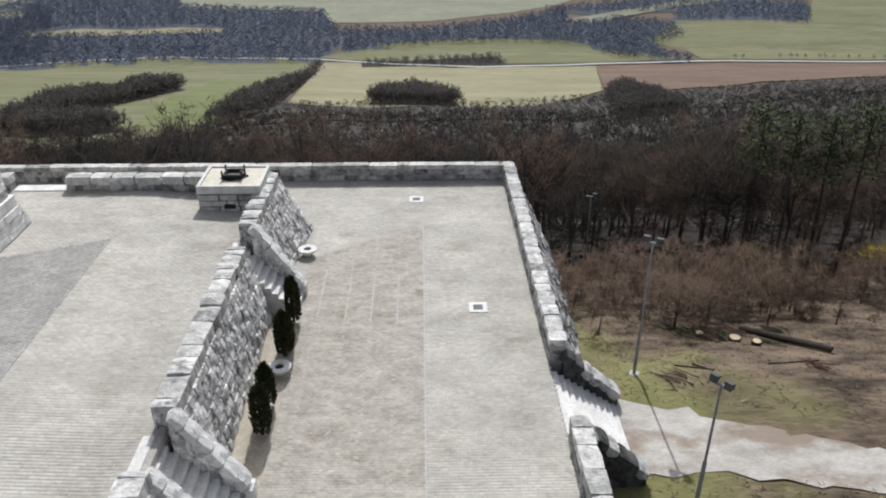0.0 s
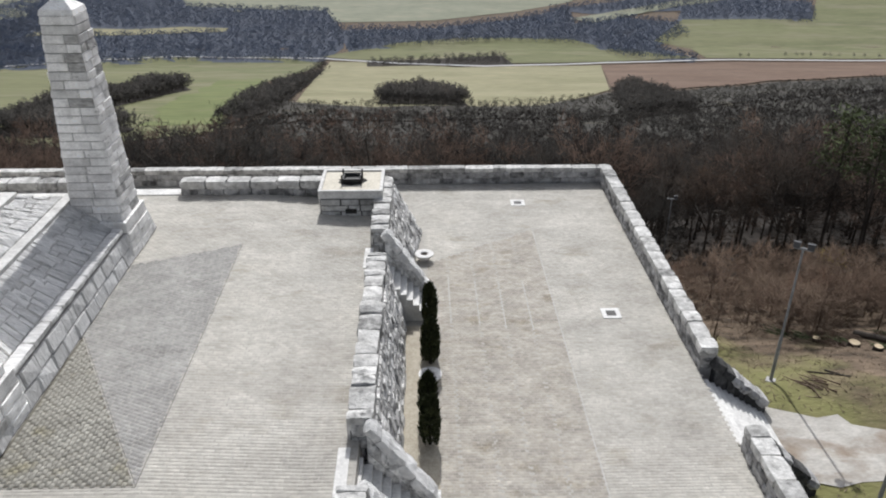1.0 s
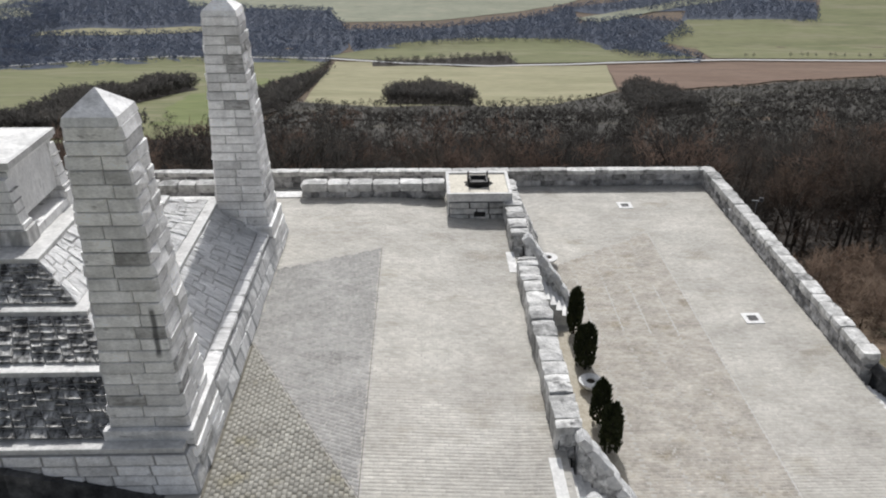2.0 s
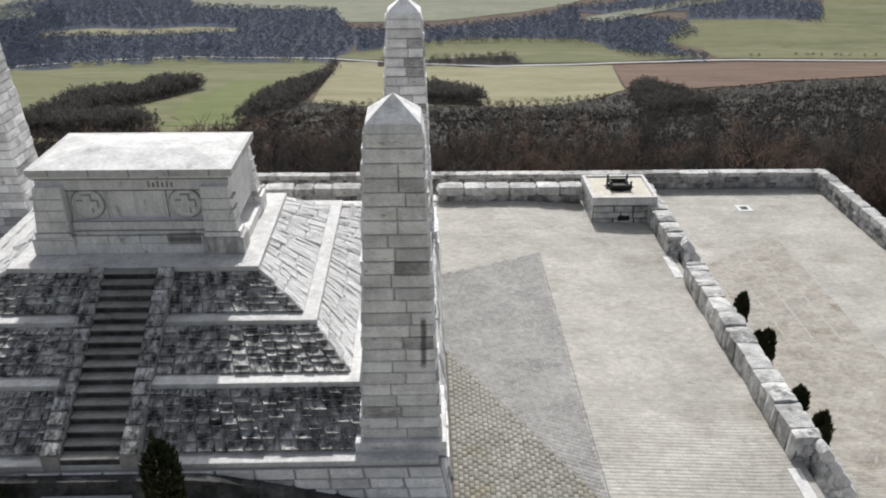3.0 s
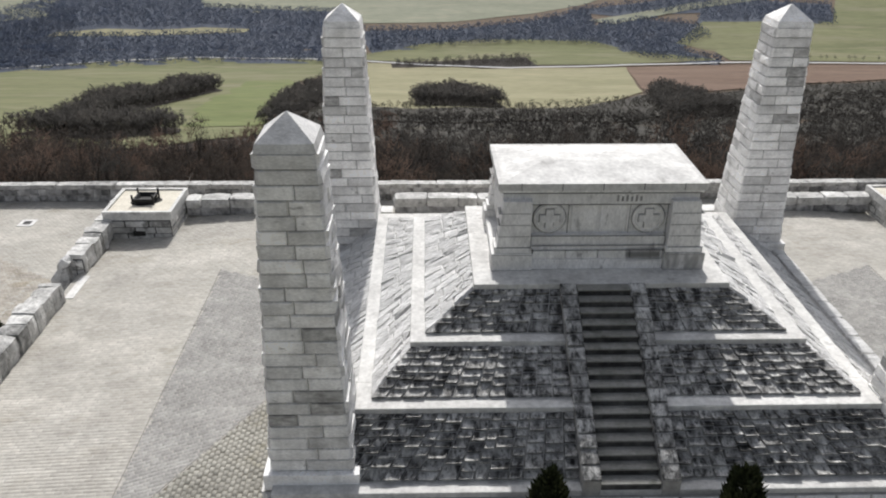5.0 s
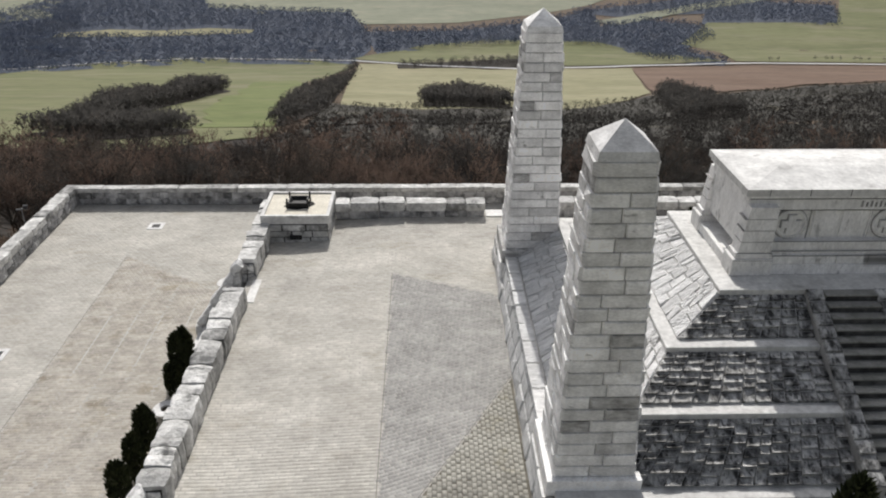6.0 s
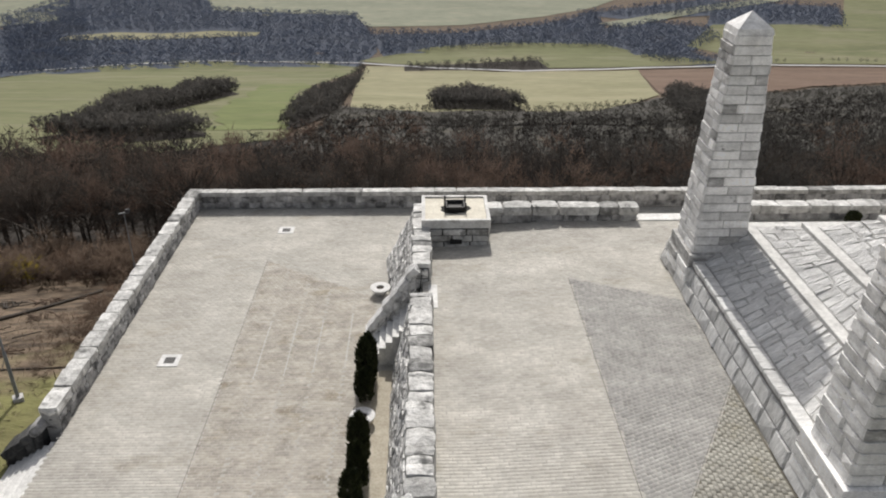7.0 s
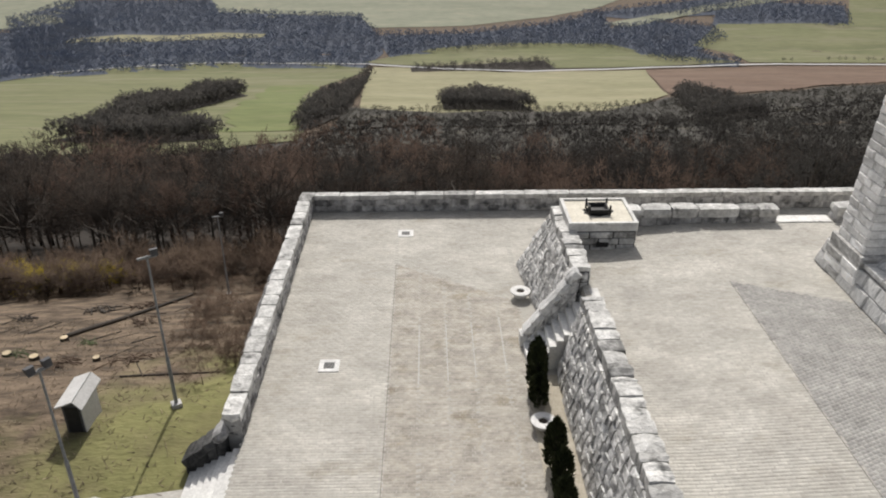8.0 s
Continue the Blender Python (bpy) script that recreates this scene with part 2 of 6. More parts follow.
M_FIELD_FRESH = mat("fresh_crop", (0.115, 0.138, 0.048), (0.14, 0.158, 0.058), 0.01, 0.95, 0.0, 0.05, 0.0, (0.155, 0.155, 0.075), 0.012, 0.55, (1, 3, 1))
M_ROADFAR = mat("valley_road", (0.42, 0.42, 0.42), (0.52, 0.52, 0.51), 0.05, 0.9, 0.0, 0.5, 0.0)
M_STEEL = mat("galvanised_steel", (0.2, 0.205, 0.21), (0.3, 0.305, 0.31), 3, 0.55, 0.1, 12, 0.05)
M_LAMPHEAD = mat("lamp_housing", (0.06, 0.06, 0.065), (0.1, 0.1, 0.105), 3, 0.5, 0.1, 12, 0.05)
M_CONCRETE = mat("concrete", (0.42, 0.41, 0.4), (0.55, 0.54, 0.53), 2, 0.9, 0.3, 12, 0.05)
M_GRATE = mat("grate_iron", (0.09, 0.088, 0.085), (0.15, 0.145, 0.14), 5, 0.6, 0.2, 20, 0.05)
M_CUT = mat("fresh_cut_wood", (0.5, 0.4, 0.26), (0.62, 0.52, 0.36), 3, 0.9, 0.2, 10, 0.1)
M_SHELTER = mat("painted_board", (0.5, 0.49, 0.47), (0.6, 0.59, 0.57), 2, 0.7, 0.1, 12, 0.0)


def ground_material():
    """Grass by the terrace, trodden soil and litter further out, leaf litter down the wooded slope."""
    m = mat("hillside_ground", (0.04, 0.029, 0.02), (0.165, 0.123, 0.085), 0.7, 0.95, 1.0, 4.0, 0.0, (0.25, 0.2, 0.145), 1.5, 0.62, (0.6, 1.3, 1), dist=0.07, contrast=(0.34, 0.62), streak=0.3, streak_size=(1.2, 4.0, 1))
    nt = m.node_tree
    N, L = nt.nodes.new, nt.links.new
    shader = nt.nodes["Principled BSDF"]
    litter = shader.inputs["Base Color"].links[0].from_socket
    geo = N("ShaderNodeNewGeometry")
    n1 = N("ShaderNodeTexNoise")
    n1.inputs["Scale"].default_value, n1.inputs["Detail"].default_value = 0.3, 8.0
    L(geo.outputs["Position"], n1.inputs["Vector"])
    n2 = N("ShaderNodeTexNoise")
    n2.inputs["Scale"].default_value, n2.inputs["Detail"].default_value = 1.6, 5.0
    L(geo.outputs["Position"], n2.inputs["Vector"])
    sep = N("ShaderNodeSeparateXYZ")
    L(geo.outputs["Position"], sep.inputs[0])
    ax = N("ShaderNodeMath")
    ax.operation = "ABSOLUTE"
    L(sep.outputs["X"], ax.inputs[0])

    def calc(op, a, b):
        k = N("ShaderNodeMath")
        k.operation = op
        for s, v in zip(k.inputs, (a, b)):
            if isinstance(v, (int, float)):
                s.default_value = v
            else:
                L(v, s)
        return k.outputs[0]

    # grass: a belt beside the terrace walls that thins out with distance
    reach = calc("ADD", calc("MULTIPLY", calc("SUBTRACT", ax.outputs[0], 36.0), 0.075), calc("MULTIPLY", calc("MAXIMUM", sep.outputs["Y"], 0.0), 0.04))
    fac = calc("SUBTRACT", calc("ADD", calc("MULTIPLY", n1.outputs["Fac"], 1.6), 0.55), reach)
    ramp = N("ShaderNodeMapRange")
    ramp.inputs["From Min"].default_value, ramp.inputs["From Max"].default_value = 0.34, 0.95
    L(fac, ramp.inputs["Value"])
    grass = N("ShaderNodeMix")
    grass.data_type = "RGBA"
    grass.inputs["A"].default_value, grass.inputs["B"].default_value = (0.11, 0.112, 0.04, 1), (0.235, 0.222, 0.095, 1)
    L(n2.outputs["Fac"], grass.inputs["Factor"])
    both = N("ShaderNodeMix")
    both.data_type = "RGBA"
    L(ramp.outputs["Result"], both.inputs["Factor"])
    L(litter, both.inputs["A"])
    L(grass.outputs["Result"], both.inputs["B"])
    L(both.outputs["Result"], shader.inputs["Base Color"])
    return m


M_GROUND = ground_material()
M_GRAVEL = mat("pale_gravel", (0.37, 0.347, 0.31), (0.53, 0.51, 0.47), 0.6, 0.95, 0.5, 6, 0.0, (0.23, 0.178, 0.13), 0.22, 0.49, (1, 1.6, 1), streak=0.12, streak_size=(0.3, 1.5, 1))

# ---- building tools ----
RNG = random.Random(7)


def part(name, bm, material, parent=None, label=""):
    """Links a bmesh as one mesh object, under a thing or a part."""
    me = bpy.data.meshes.new(name)
    bm.to_mesh(me)
    bm.free()
    me.materials.append(material)
    ob = new(name, me)
    if parent is not None:
        ob.parent = parent
    if label:
        tagged(ob, label)
    return ob


def thing(name, label, category, group="", kind="", at=(0, 0, 0)):
    ob = new(name)
    ob.location = at
    return tagged(ob, label, category, group, kind)


def raw_mesh(name, verts, faces, material):
    me = bpy.data.meshes.new(name)
    me.from_pydata([tuple(v) for v in verts], [], faces)
    me.update()
    me.materials.append(material)
    return me


def array_mesh(name, verts, tris, material, normals=None):
    """A mesh from arrays of corners and of triangles or quads."""
    me = bpy.data.meshes.new(name)
    k = tris.shape[1]
    me.vertices.add(len(verts))
    me.vertices.foreach_set("co", np.asarray(verts, np.float32).ravel())
    me.loops.add(tris.size)
    me.loops.foreach_set("vertex_index", tris.astype(np.int32).ravel())
    me.polygons.add(len(tris))
    me.polygons.foreach_set("loop_start", np.arange(0, tris.size, k, dtype=np.int32))
    me.polygons.foreach_set("loop_total", np.full(len(tris), k, np.int32))
    me.update(calc_edges=True)
    me.validate()
    me.materials.append(material)
    if normals is not None:
        me.normals_split_custom_set_from_vertices(normals)
    return me


def crown_normals(verts, centre, lift=0.25):
    """Shading directions of a crown of fine twigs: outward from its middle, a little upward."""
    n = np.asarray(verts, float) - centre
    n = n / (np.linalg.norm(n, axis=1, keepdims=True) + 1e-6) + (0, 0, lift)
    n = n + np.random.RandomState(1).normal(size=n.shape) * 0.12
    return n / np.linalg.norm(n, axis=1, keepdims=True)


def piece(name, me, parent, m=None):
    ob = new(name, me)
    ob.parent = parent
    if m is not None:
        ob.matrix_local = m
    return ob


BOX_FACES = [(0, 3, 2, 1), (4, 5, 6, 7), (0, 1, 5, 4), (1, 2, 6, 5), (2, 3, 7, 6), (3, 0, 4, 7)]


def hexa(bm, low, high):
    """A six-sided block from four lower and four upper corners, both counter-clockwise from above."""
    v = [bm.verts.new(p) for p in (*low, *high)]
    for f in BOX_FACES:
        bm.faces.new([v[i] for i in f])
    return v


def box(bm, x0, x1, y0, y1, z0, z1):
    return hexa(bm, [(x0, y0, z0), (x1, y0, z0), (x1, y1, z0), (x0, y1, z0)], [(x0, y0, z1), (x1, y0, z1), (x1, y1, z1), (x0, y1, z1)])


def box_bm(x0, x1, y0, y1, z0, z1, bevel=0.0):
    bm = bmesh.new()
    box(bm, x0, x1, y0, y1, z0, z1)
    if bevel:
        bmesh.ops.bevel(bm, geom=bm.edges[:], offset=bevel, segments=2, affect="EDGES", profile=0.6)
    return bm


def frustum_bm(cx, cy, z0, hx0, hy0, z1, hx1, hy1):
    bm = bmesh.new()
    ring = lambda hx, hy, z: [(cx - hx, cy - hy, z), (cx + hx, cy - hy, z), (cx + hx, cy + hy, z), (cx - hx, cy + hy, z)]
    hexa(bm, ring(hx0, hy0, z0), ring(hx1, hy1, z1))
    return bm


def lathe(profile, n=24):
    """A body of revolution about z from (radius, height) pairs."""
    bm = bmesh.new()
    rings = [[bm.verts.new((r * math.cos(2 * math.pi * i / n), r * math.sin(2 * math.pi * i / n), z)) for i in range(n)] for r, z in profile]
    for a, b in zip(rings, rings[1:]):
        for i in range(n):
            bm.faces.new((a[i], a[(i + 1) % n], b[(i + 1) % n], b[i]))
    bm.faces.new(rings[0][::-1])
    bm.faces.new(rings[-1])
    return bm


def rough_unit(seed, amount=0.12, front_only=False):
    """A unit block (-0.5 to 0.5) with knocked-off corners and uneven faces; 44 triangles."""
    r = random.Random(seed)
    bm = bmesh.new()
    bmesh.ops.create_cube(bm, size=1.0)
    bmesh.ops.subdivide_edges(bm, edges=bm.edges[:], cuts=1, use_grid_fill=True)
    for v in bm.verts:
        inner = sum(abs(c) > 0.4 for c in v.co)
        pull = {1: 1.0 + r.uniform(-0.3, 0.9) * amount, 2: 1.0 - r.uniform(0.0, 0.9) * amount, 3: 1.0 - r.uniform(0.5, 1.6) * amount}[inner]
        v.co = v.co * pull + Vector((r.uniform(-1, 1), r.uniform(-1, 1), r.uniform(-1, 1))) * amount * 0.22
    return bm


def unit_pool(name, material, count, amount):
    pool = []
    for k in range(count):
        bm = rough_unit(hash((count, k)) % 1000 + k * 17, amount)
        me = bpy.data.meshes.new(name)
        bm.to_mesh(me)
        bm.free()
        me.materials.append(material)
        pool.append(me)
    return pool


POOL_COPING = unit_pool("coping_block", M_PALE, 8, 0.1)
POOL_ROUGH = unit_pool("rough_block", M_ROUGH, 12, 0.11)
POOL_FLAT = unit_pool("flat_coping", M_WALLTOP, 12, 0.06)
POOL_CHEEK = unit_pool("cheek_coping", M_PALE, 10, 0.17)
POOL_CHARRED = unit_pool("dark_coping", M_ROUGH, 6, 0.13) + unit_pool("dark_coping", M_BLACK, 5, 0.13)
POOL_WALLTOP = unit_pool("wall_top_block", M_WALLTOP, 12, 0.1)


def block_row(parent, name, pool, p0, p1, thick, z0, z1, length, wobble=0.05):
    """A row of single stones laid along the line p0-p1, set on the height z0."""
    a, b = Vector((*p0, 0)), Vector((*p1, 0))
    total = (b - a).length
    angle = math.atan2(b.y - a.y, b.x - a.x)
    s = 0.0
    while s < total - 0.05:
        step = min(length * RNG.uniform(0.55, 1.5), total - s)
        if total - s - step < 0.35 * length:
            step = total - s
        c = a + (b - a) * ((s + step / 2) / total)
        h = (z1 - z0) * RNG.uniform(0.94, 1.07)
        m = Matrix.Translation((c.x, c.y, z0 + h / 2)) @ Matrix.Rotation(angle + RNG.uniform(-0.02, 0.02), 4, "Z") @ Matrix.Rotation(RNG.uniform(-0.03, 0.03), 4, "X")
        m = m @ Matrix.Diagonal((step * 1.015, thick * RNG.uniform(1.0, 1.0 + 2 * wobble), h, 1))
        piece(name, RNG.choice(pool), parent, m)
        s += step


def clad(parent, name, material, corners, rows, cols, proud=0.05, gap=0.018, rough=0.3, stagger=True, jitter=0.18, peak=(0.2, 1.2), course=0.0, tread=0.0):
    """Single stones laid in courses over a four-cornered face (lower left, lower right, upper right, upper left, seen from outside)."""
    bl, br, tr, tl = [Vector(c) for c in corners]
    normal = (br - bl).cross(tl - bl).normalized()
    at = lambda u, v: bl * (1 - u) * (1 - v) + br * u * (1 - v) + tr * u * v + tl * (1 - u) * v
    levels = [0.0] + [(i + RNG.uniform(-course, course)) / rows for i in range(1, rows)] + [1.0]
    for i in range(rows):
        v0, v1 = levels[i], levels[i + 1]
        cuts = [0.0]
        n = cols if isinstance(cols, int) else max(1, round((at(1, v0) - at(0, v0)).length / cols))
        for j in range(1, n):
            cuts.append((j + (0.5 if stagger and i % 2 else 0.0) * 0.9 + RNG.uniform(-jitter, jitter)) / (n + (0.5 if stagger and i % 2 else 0)))
        cuts.append(1.0)
        for u0, u1 in zip(cuts, cuts[1:]):
            wide, tall = (at(u1, v0) - at(u0, v0)).length, (at(u0, v1) - at(u0, v0)).length
            gu, gv = gap / max(wide, 0.05) * (u1 - u0) / 2, gap / max(tall, 0.05) * (v1 - v0) / 2
            p = [at(u0 + gu, v0 + gv), at(u1 - gu, v0 + gv), at(u1 - gu, v1 - gv), at(u0 + gu, v1 - gv)]
            out = proud * RNG.uniform(0.6, 1.3)
            c = sum(p, Vector()) / 4
            inset = 1 - min(0.12, 1.2 * proud / max(0.2, min(wide, tall)))
            top = [c + (q - c) * inset + normal * out * RNG.uniform(1 - rough, 1 + rough) for q in p]
            if tread:
                # the downhill edge stands proud, like a tread
                lift = normal * tread * RNG.uniform(0.5, 1.3)
                top[0], top[3] = top[0] + lift, top[3] + lift
            back = [q - normal * 0.02 - c for q in p]
            mid = normal * out * (1 + rough * RNG.uniform(*peak))
            verts = [tuple(b) for b in back] + [tuple(q - c) for q in top] + [tuple(mid)]
            faces = [(0, 1, 5, 4), (1, 2, 6, 5), (2, 3, 7, 6), (3, 0, 4, 7), (4, 5, 8), (5, 6, 8), (6, 7, 8), (7, 4, 8)]
            ob = new(name, raw_mesh(name, verts, faces, material))
            ob.parent, ob.location = parent, c


def inside(poly, x, y):
    """Even-odd test of arrays of points against a polygon."""
    hit = np.zeros(np.shape(x), bool)
    for (x0, y0), (x1, y1) in zip(poly, poly[1:] + poly[:1]):
        if y0 != y1:
            cross = ((y0 > y) != (y1 > y)) & (x < (x1 - x0) * (y - y0) / (y1 - y0) + x0)
            hit ^= cross
    return hit


def sett_centres(poly, lx, ly, angle, seed):
    """Centres of setts in staggered courses that fill a polygon; courses run at the angle."""
    r = np.random.RandomState(seed)
    xs, ys = [p[0] for p in poly], [p[1] for p in poly]
    cx, cy, reach = (min(xs) + max(xs)) / 2, (min(ys) + max(ys)) / 2, math.hypot(max(xs) - min(xs), max(ys) - min(ys)) / 2 + 1
    nu, nv = int(reach / lx) + 1, int(reach / ly) + 1
    u, v = np.meshgrid(np.arange(-nu, nu + 1.0), np.arange(-nv, nv + 1.0))
    u = u + (np.arange(u.shape[0]) % 2)[:, None] * 0.5 + r.uniform(-0.1, 0.1, u.shape)
    v = v + r.uniform(-0.025, 0.025, (v.shape[0], 1))
    u, v = u.ravel() * lx, v.ravel() * ly
    c, s = math.cos(angle), math.sin(angle)
    x, y = cx + c * u - s * v, cy + s * u + c * v
    ok = inside(poly, x, y)
    return np.stack([x[ok], y[ok]], 1)


def sett_field(centres, lx, ly, angle, z, seed, rise=0.0035, fill=1.0):
    """Corners and quads of low bevelled setts at the centres."""
    r = np.random.RandomState(seed)
    n = len(centres)
    w, d = lx * r.uniform(0.478, 0.498, n) * fill, ly * r.uniform(0.462, 0.494, n) * fill
    sx, sy = np.array([-1, 1, 1, -1.0]), np.array([-1, -1, 1, 1.0])
    c, s = math.cos(angle), math.sin(angle)
    rings = []
    for k, up in ((1.0, 0.0), (0.93, 1.0)):
        lx_, ly_ = sx[None] * w[:, None] * k, sy[None] * d[:, None] * k
        px, py = centres[:, :1] + c * lx_ - s * ly_, centres[:, 1:] + s * lx_ + c * ly_
        base = z(px, py) if callable(z) else z
        zz = base + up * (rise * r.uniform(0.7, 1.3, (n, 1)) + r.uniform(-0.001, 0.001, (n, 4))) + (1 - up) * -0.001
        rings.append(np.stack([px, py, zz * np.ones((n, 4))], -1))
    verts = np.concatenate(rings, 1).reshape(-1, 3)
    quads = np.array([(4, 5, 6, 7), (0, 1, 5, 4), (1, 2, 6, 5), (2, 3, 7, 6), (3, 0, 4, 7)])
    return verts, (np.arange(n)[:, None, None] * 8 + quads[None]).reshape(-1, 4)


def terrain(x, y):
    """Height of the hillside and the valley."""
    x, y = np.asarray(x, float), np.asarray(y, float)
    ye = y - 3.0 * np.clip(-x / 30, 0, 1)
    z = np.interp(ye, HILL_Y, HILL_Z)
    far = np.clip((np.hypot(x, y) - 40) / 200, 0, 1)
    z = z + far * (2.5 * np.sin(x / 61 + 1) * np.cos(y / 83) + 1.2 * np.sin(x / 23 + y / 31)) * np.clip(1.3 - y / 900, 0.15, 1)
    z = z + 0.75 * np.clip((-x - 34) / 4, 0, 1) * np.clip(1 - np.abs(y) / 25, 0, 1)
    return z - 0.03 * np.clip(np.abs(x) - 45, 0, 60) * np.clip(1 - y / 200, 0, 1)


HILL_Y = [-300, -26, 2, 30, 60, 100, 160, 250, 400, 540, 800, 1000, 1150, 1500, 2000, 4000]
HILL_Z = [-2, -2, -2.2, -12, -24, -41, -64, -93, -132, -166, -215, -246, -256, -256, -240, -60]

# ---- hillside, valley and terraces ----
Z_MID = 3.35


def mid_z(x, y):
    """The upper terrace: level round the pyramid, falling a little to its edges for the rain."""
    return Z_MID - 0.3 * np.clip((np.abs(x) - 15.06) / 5.0, 0, 1) - 0.1 * np.clip((y - 6.84) / 6.2, 0, 1)


def ground_sheet():
    near = np.arange(-60, 60.1, 2.0)
    xs = np.unique(np.concatenate([near, np.sign(near) * 60, np.geomspace(62, 2600, 46), -np.geomspace(62, 2600, 46)]))
    ys = np.unique(np.concatenate([np.arange(-60, 60, 2.0), np.geomspace(60, 4000, 80), -np.geomspace(62, 900, 14)]))
    gx, gy = np.meshgrid(xs, ys)
    r = np.random.RandomState(3)
    gz = terrain(gx, gy) + r.uniform(-0.03, 0.03, gx.shape) * (np.abs(gx) > 40)
    gz = np.where((np.abs(gx) < 36) & (gy > -25) & (gy < 22), np.minimum(gz, -1.5), gz)
    n, m = gx.shape
    idx = np.arange(n * m).reshape(n, m)
    quads = np.stack([idx[:-1, :-1], idx[:-1, 1:], idx[1:, 1:], idx[1:, :-1]], -1).reshape(-1, 4)
    ob = new("ground", array_mesh("ground", np.stack([gx, gy, gz], -1).reshape(-1, 3), quads, M_GROUND))
    return tagged(ob, "grassy hilltop falling through brown litter to the valley", "ground", kind="structure")


def drape(name, poly, material, lift, label, category, cell=25.0, ragged=0.0):
    """A sheet with the outline poly that follows the terrain."""
    bm = bmesh.new()
    bm.faces.new([bm.verts.new((x, y, 0)) for x, y in poly])
    bmesh.ops.triangulate(bm, faces=bm.faces[:])
    for _ in range(5):
        long = [e for e in bm.edges if e.calc_length() > cell]
        if not long:
            break
        bmesh.ops.subdivide_edges(bm, edges=long, cuts=1)
        bmesh.ops.triangulate(bm, faces=bm.faces[:])
    torn = random.Random(len(poly))
    for v in bm.verts:
        if ragged and v.is_boundary and abs(v.co.x) > 40.5:
            v.co += Vector((torn.uniform(-ragged, ragged), torn.uniform(-ragged, ragged), 0))
        v.co.z = float(terrain(v.co.x, v.co.y)) + lift
    bm.normal_update()
    for f in bm.faces:
        if f.normal.z < 0:
            f.normal_flip()
    return tagged(part(name, bm, material), label, category, kind="structure")


ground_sheet()
drape("field", [(-563, 910), (-522, 1019), (-400, 1090), (-123, 1085), (-111, 1028), (-154, 833), (-109, 423), (-131, 394), (-161, 350), (-205, 333), (-212, 278)], M_FIELD_GREEN, 0.9, "fresh green crop field in the valley", "field")
drape("field", [(-104, 1046), (-69, 1043), (71, 1000), (269, 1014), (216, 738), (124, 611), (-16, 600), (-90, 649), (-108, 951)], M_FIELD_BEIGE, 1.0, "dry yellowish meadow in the valley", "field")
drape("field", [(269, 1014), (467, 1031), (697, 1026), (614, 889), (425, 840), (302, 763), (219, 732)], M_PLOUGH, 1.1, "brown ploughed field in the valley", "field")
drape("field", [(-121, 1085), (-19, 1186), (80, 1224), (261, 1212), (303, 1152), (418, 1062), (270, 1035), (72, 1023), (-70, 1059)], M_FIELD_GREEN, 1.2, "green field behind the valley road", "field")
drape("field", [(393, 1197), (489, 1364), (723, 1363), (851, 1620), (1075, 1677), (719, 1050), (430, 1061), (434, 1138)], M_FIELD_GREEN, 1.0, "large green field across the valley", "field")
drape("field", [(-439, 1499), (-113, 1346), (45, 1362), (193, 1437), (315, 1534), (391, 1633), (-477, 1638)], M_FIELD_PALE, 0.8, "pale distant meadow", "field")
drape("field", [(-663, 1203), (-660, 1334), (-618, 1249), (-628, 1164)], M_FIELD_BEIGE, 0.8, "small pale clearing among the woods", "field")
drape("field", [(-813, 1323), (-677, 1405), (-770, 1699), (-1014, 1709)], M_FIELD_PALE, 0.9, "pale meadow above the distant woods", "field")
drape("field", [(287, 1369), (518, 1535), (685, 1621), (708, 1588), (514, 1484), (321, 1335)], M_FIELD_PALE, 1.6, "pale bare strip between the woods", "field")
ROAD = [(-570, 996), (-537, 1018), (-440, 1057), (-330, 1082), (-119, 1068), (-5, 1023), (110, 1004), (276, 1026), (464, 1044), (709, 1033)]
drape("road", [(x, y - 3.5) for x, y in ROAD] + [(x, y + 3.5) for x, y in reversed(ROAD)], M_ROADFAR, 1.8, "pale road along the valley floor", "road")
drape("path", [(38.9, 1.0), (41, 0.1), (42.5, -0.2), (45, -1.2), (47, -2.0), (50, -2.9), (60, -4.5), (80, -6), (80, -12), (60, -8), (49, -5.3), (45, -4.7), (42, -4.2), (39.2, -4.1)], M_GRAVEL, 0.045, "pale trodden gravel path leaving the steps", "path", 0.9, 0.28)
drape("path", [(-38.2, -0.6), (-40, -0.9), (-42, -1.3), (-45, -2.4), (-60, -4.2), (-60, -9), (-43.5, -5.6), (-38.3, -4.1)], M_GRAVEL, 0.045, "pale trodden gravel path leaving the steps", "path", 0.9, 0.28)
COPSES = []
COPSES.append(([(-547, 958), (-792, 1425), (-751, 1609), (-466, 1610), (-425, 1500), (-261, 1466), (-154, 1455), (-116, 1308), (-95, 1159), (-115, 1040), (-317, 1043), (-456, 1008)], 8.5, 9, 14, M_HAZE_WOOD))
COPSES.append(([(-565, 870), (-803, 1308), (-660, 1351), (-699, 1483), (-662, 1482), (-511, 1110), (-549, 1000)], 9, 9, 14, M_HAZE_WOOD))
COPSES.append(([(-116, 1283), (44, 1300), (186, 1368), (304, 1474), (291, 1334), (391, 1384), (471, 1342), (456, 1226), (383, 1160), (416, 1060), (400, 1024), (302, 1075), (288, 1169), (168, 1196), (-9, 1161), (-83, 1116)], 8, 9, 14, M_HAZE_WOOD))
COPSES.append(([(259, 1462), (547, 1603), (795, 1526), (709, 1324), (587, 1358), (473, 1347), (512, 1446), (336, 1416)], 9, 9, 14, M_HAZE_WOOD))
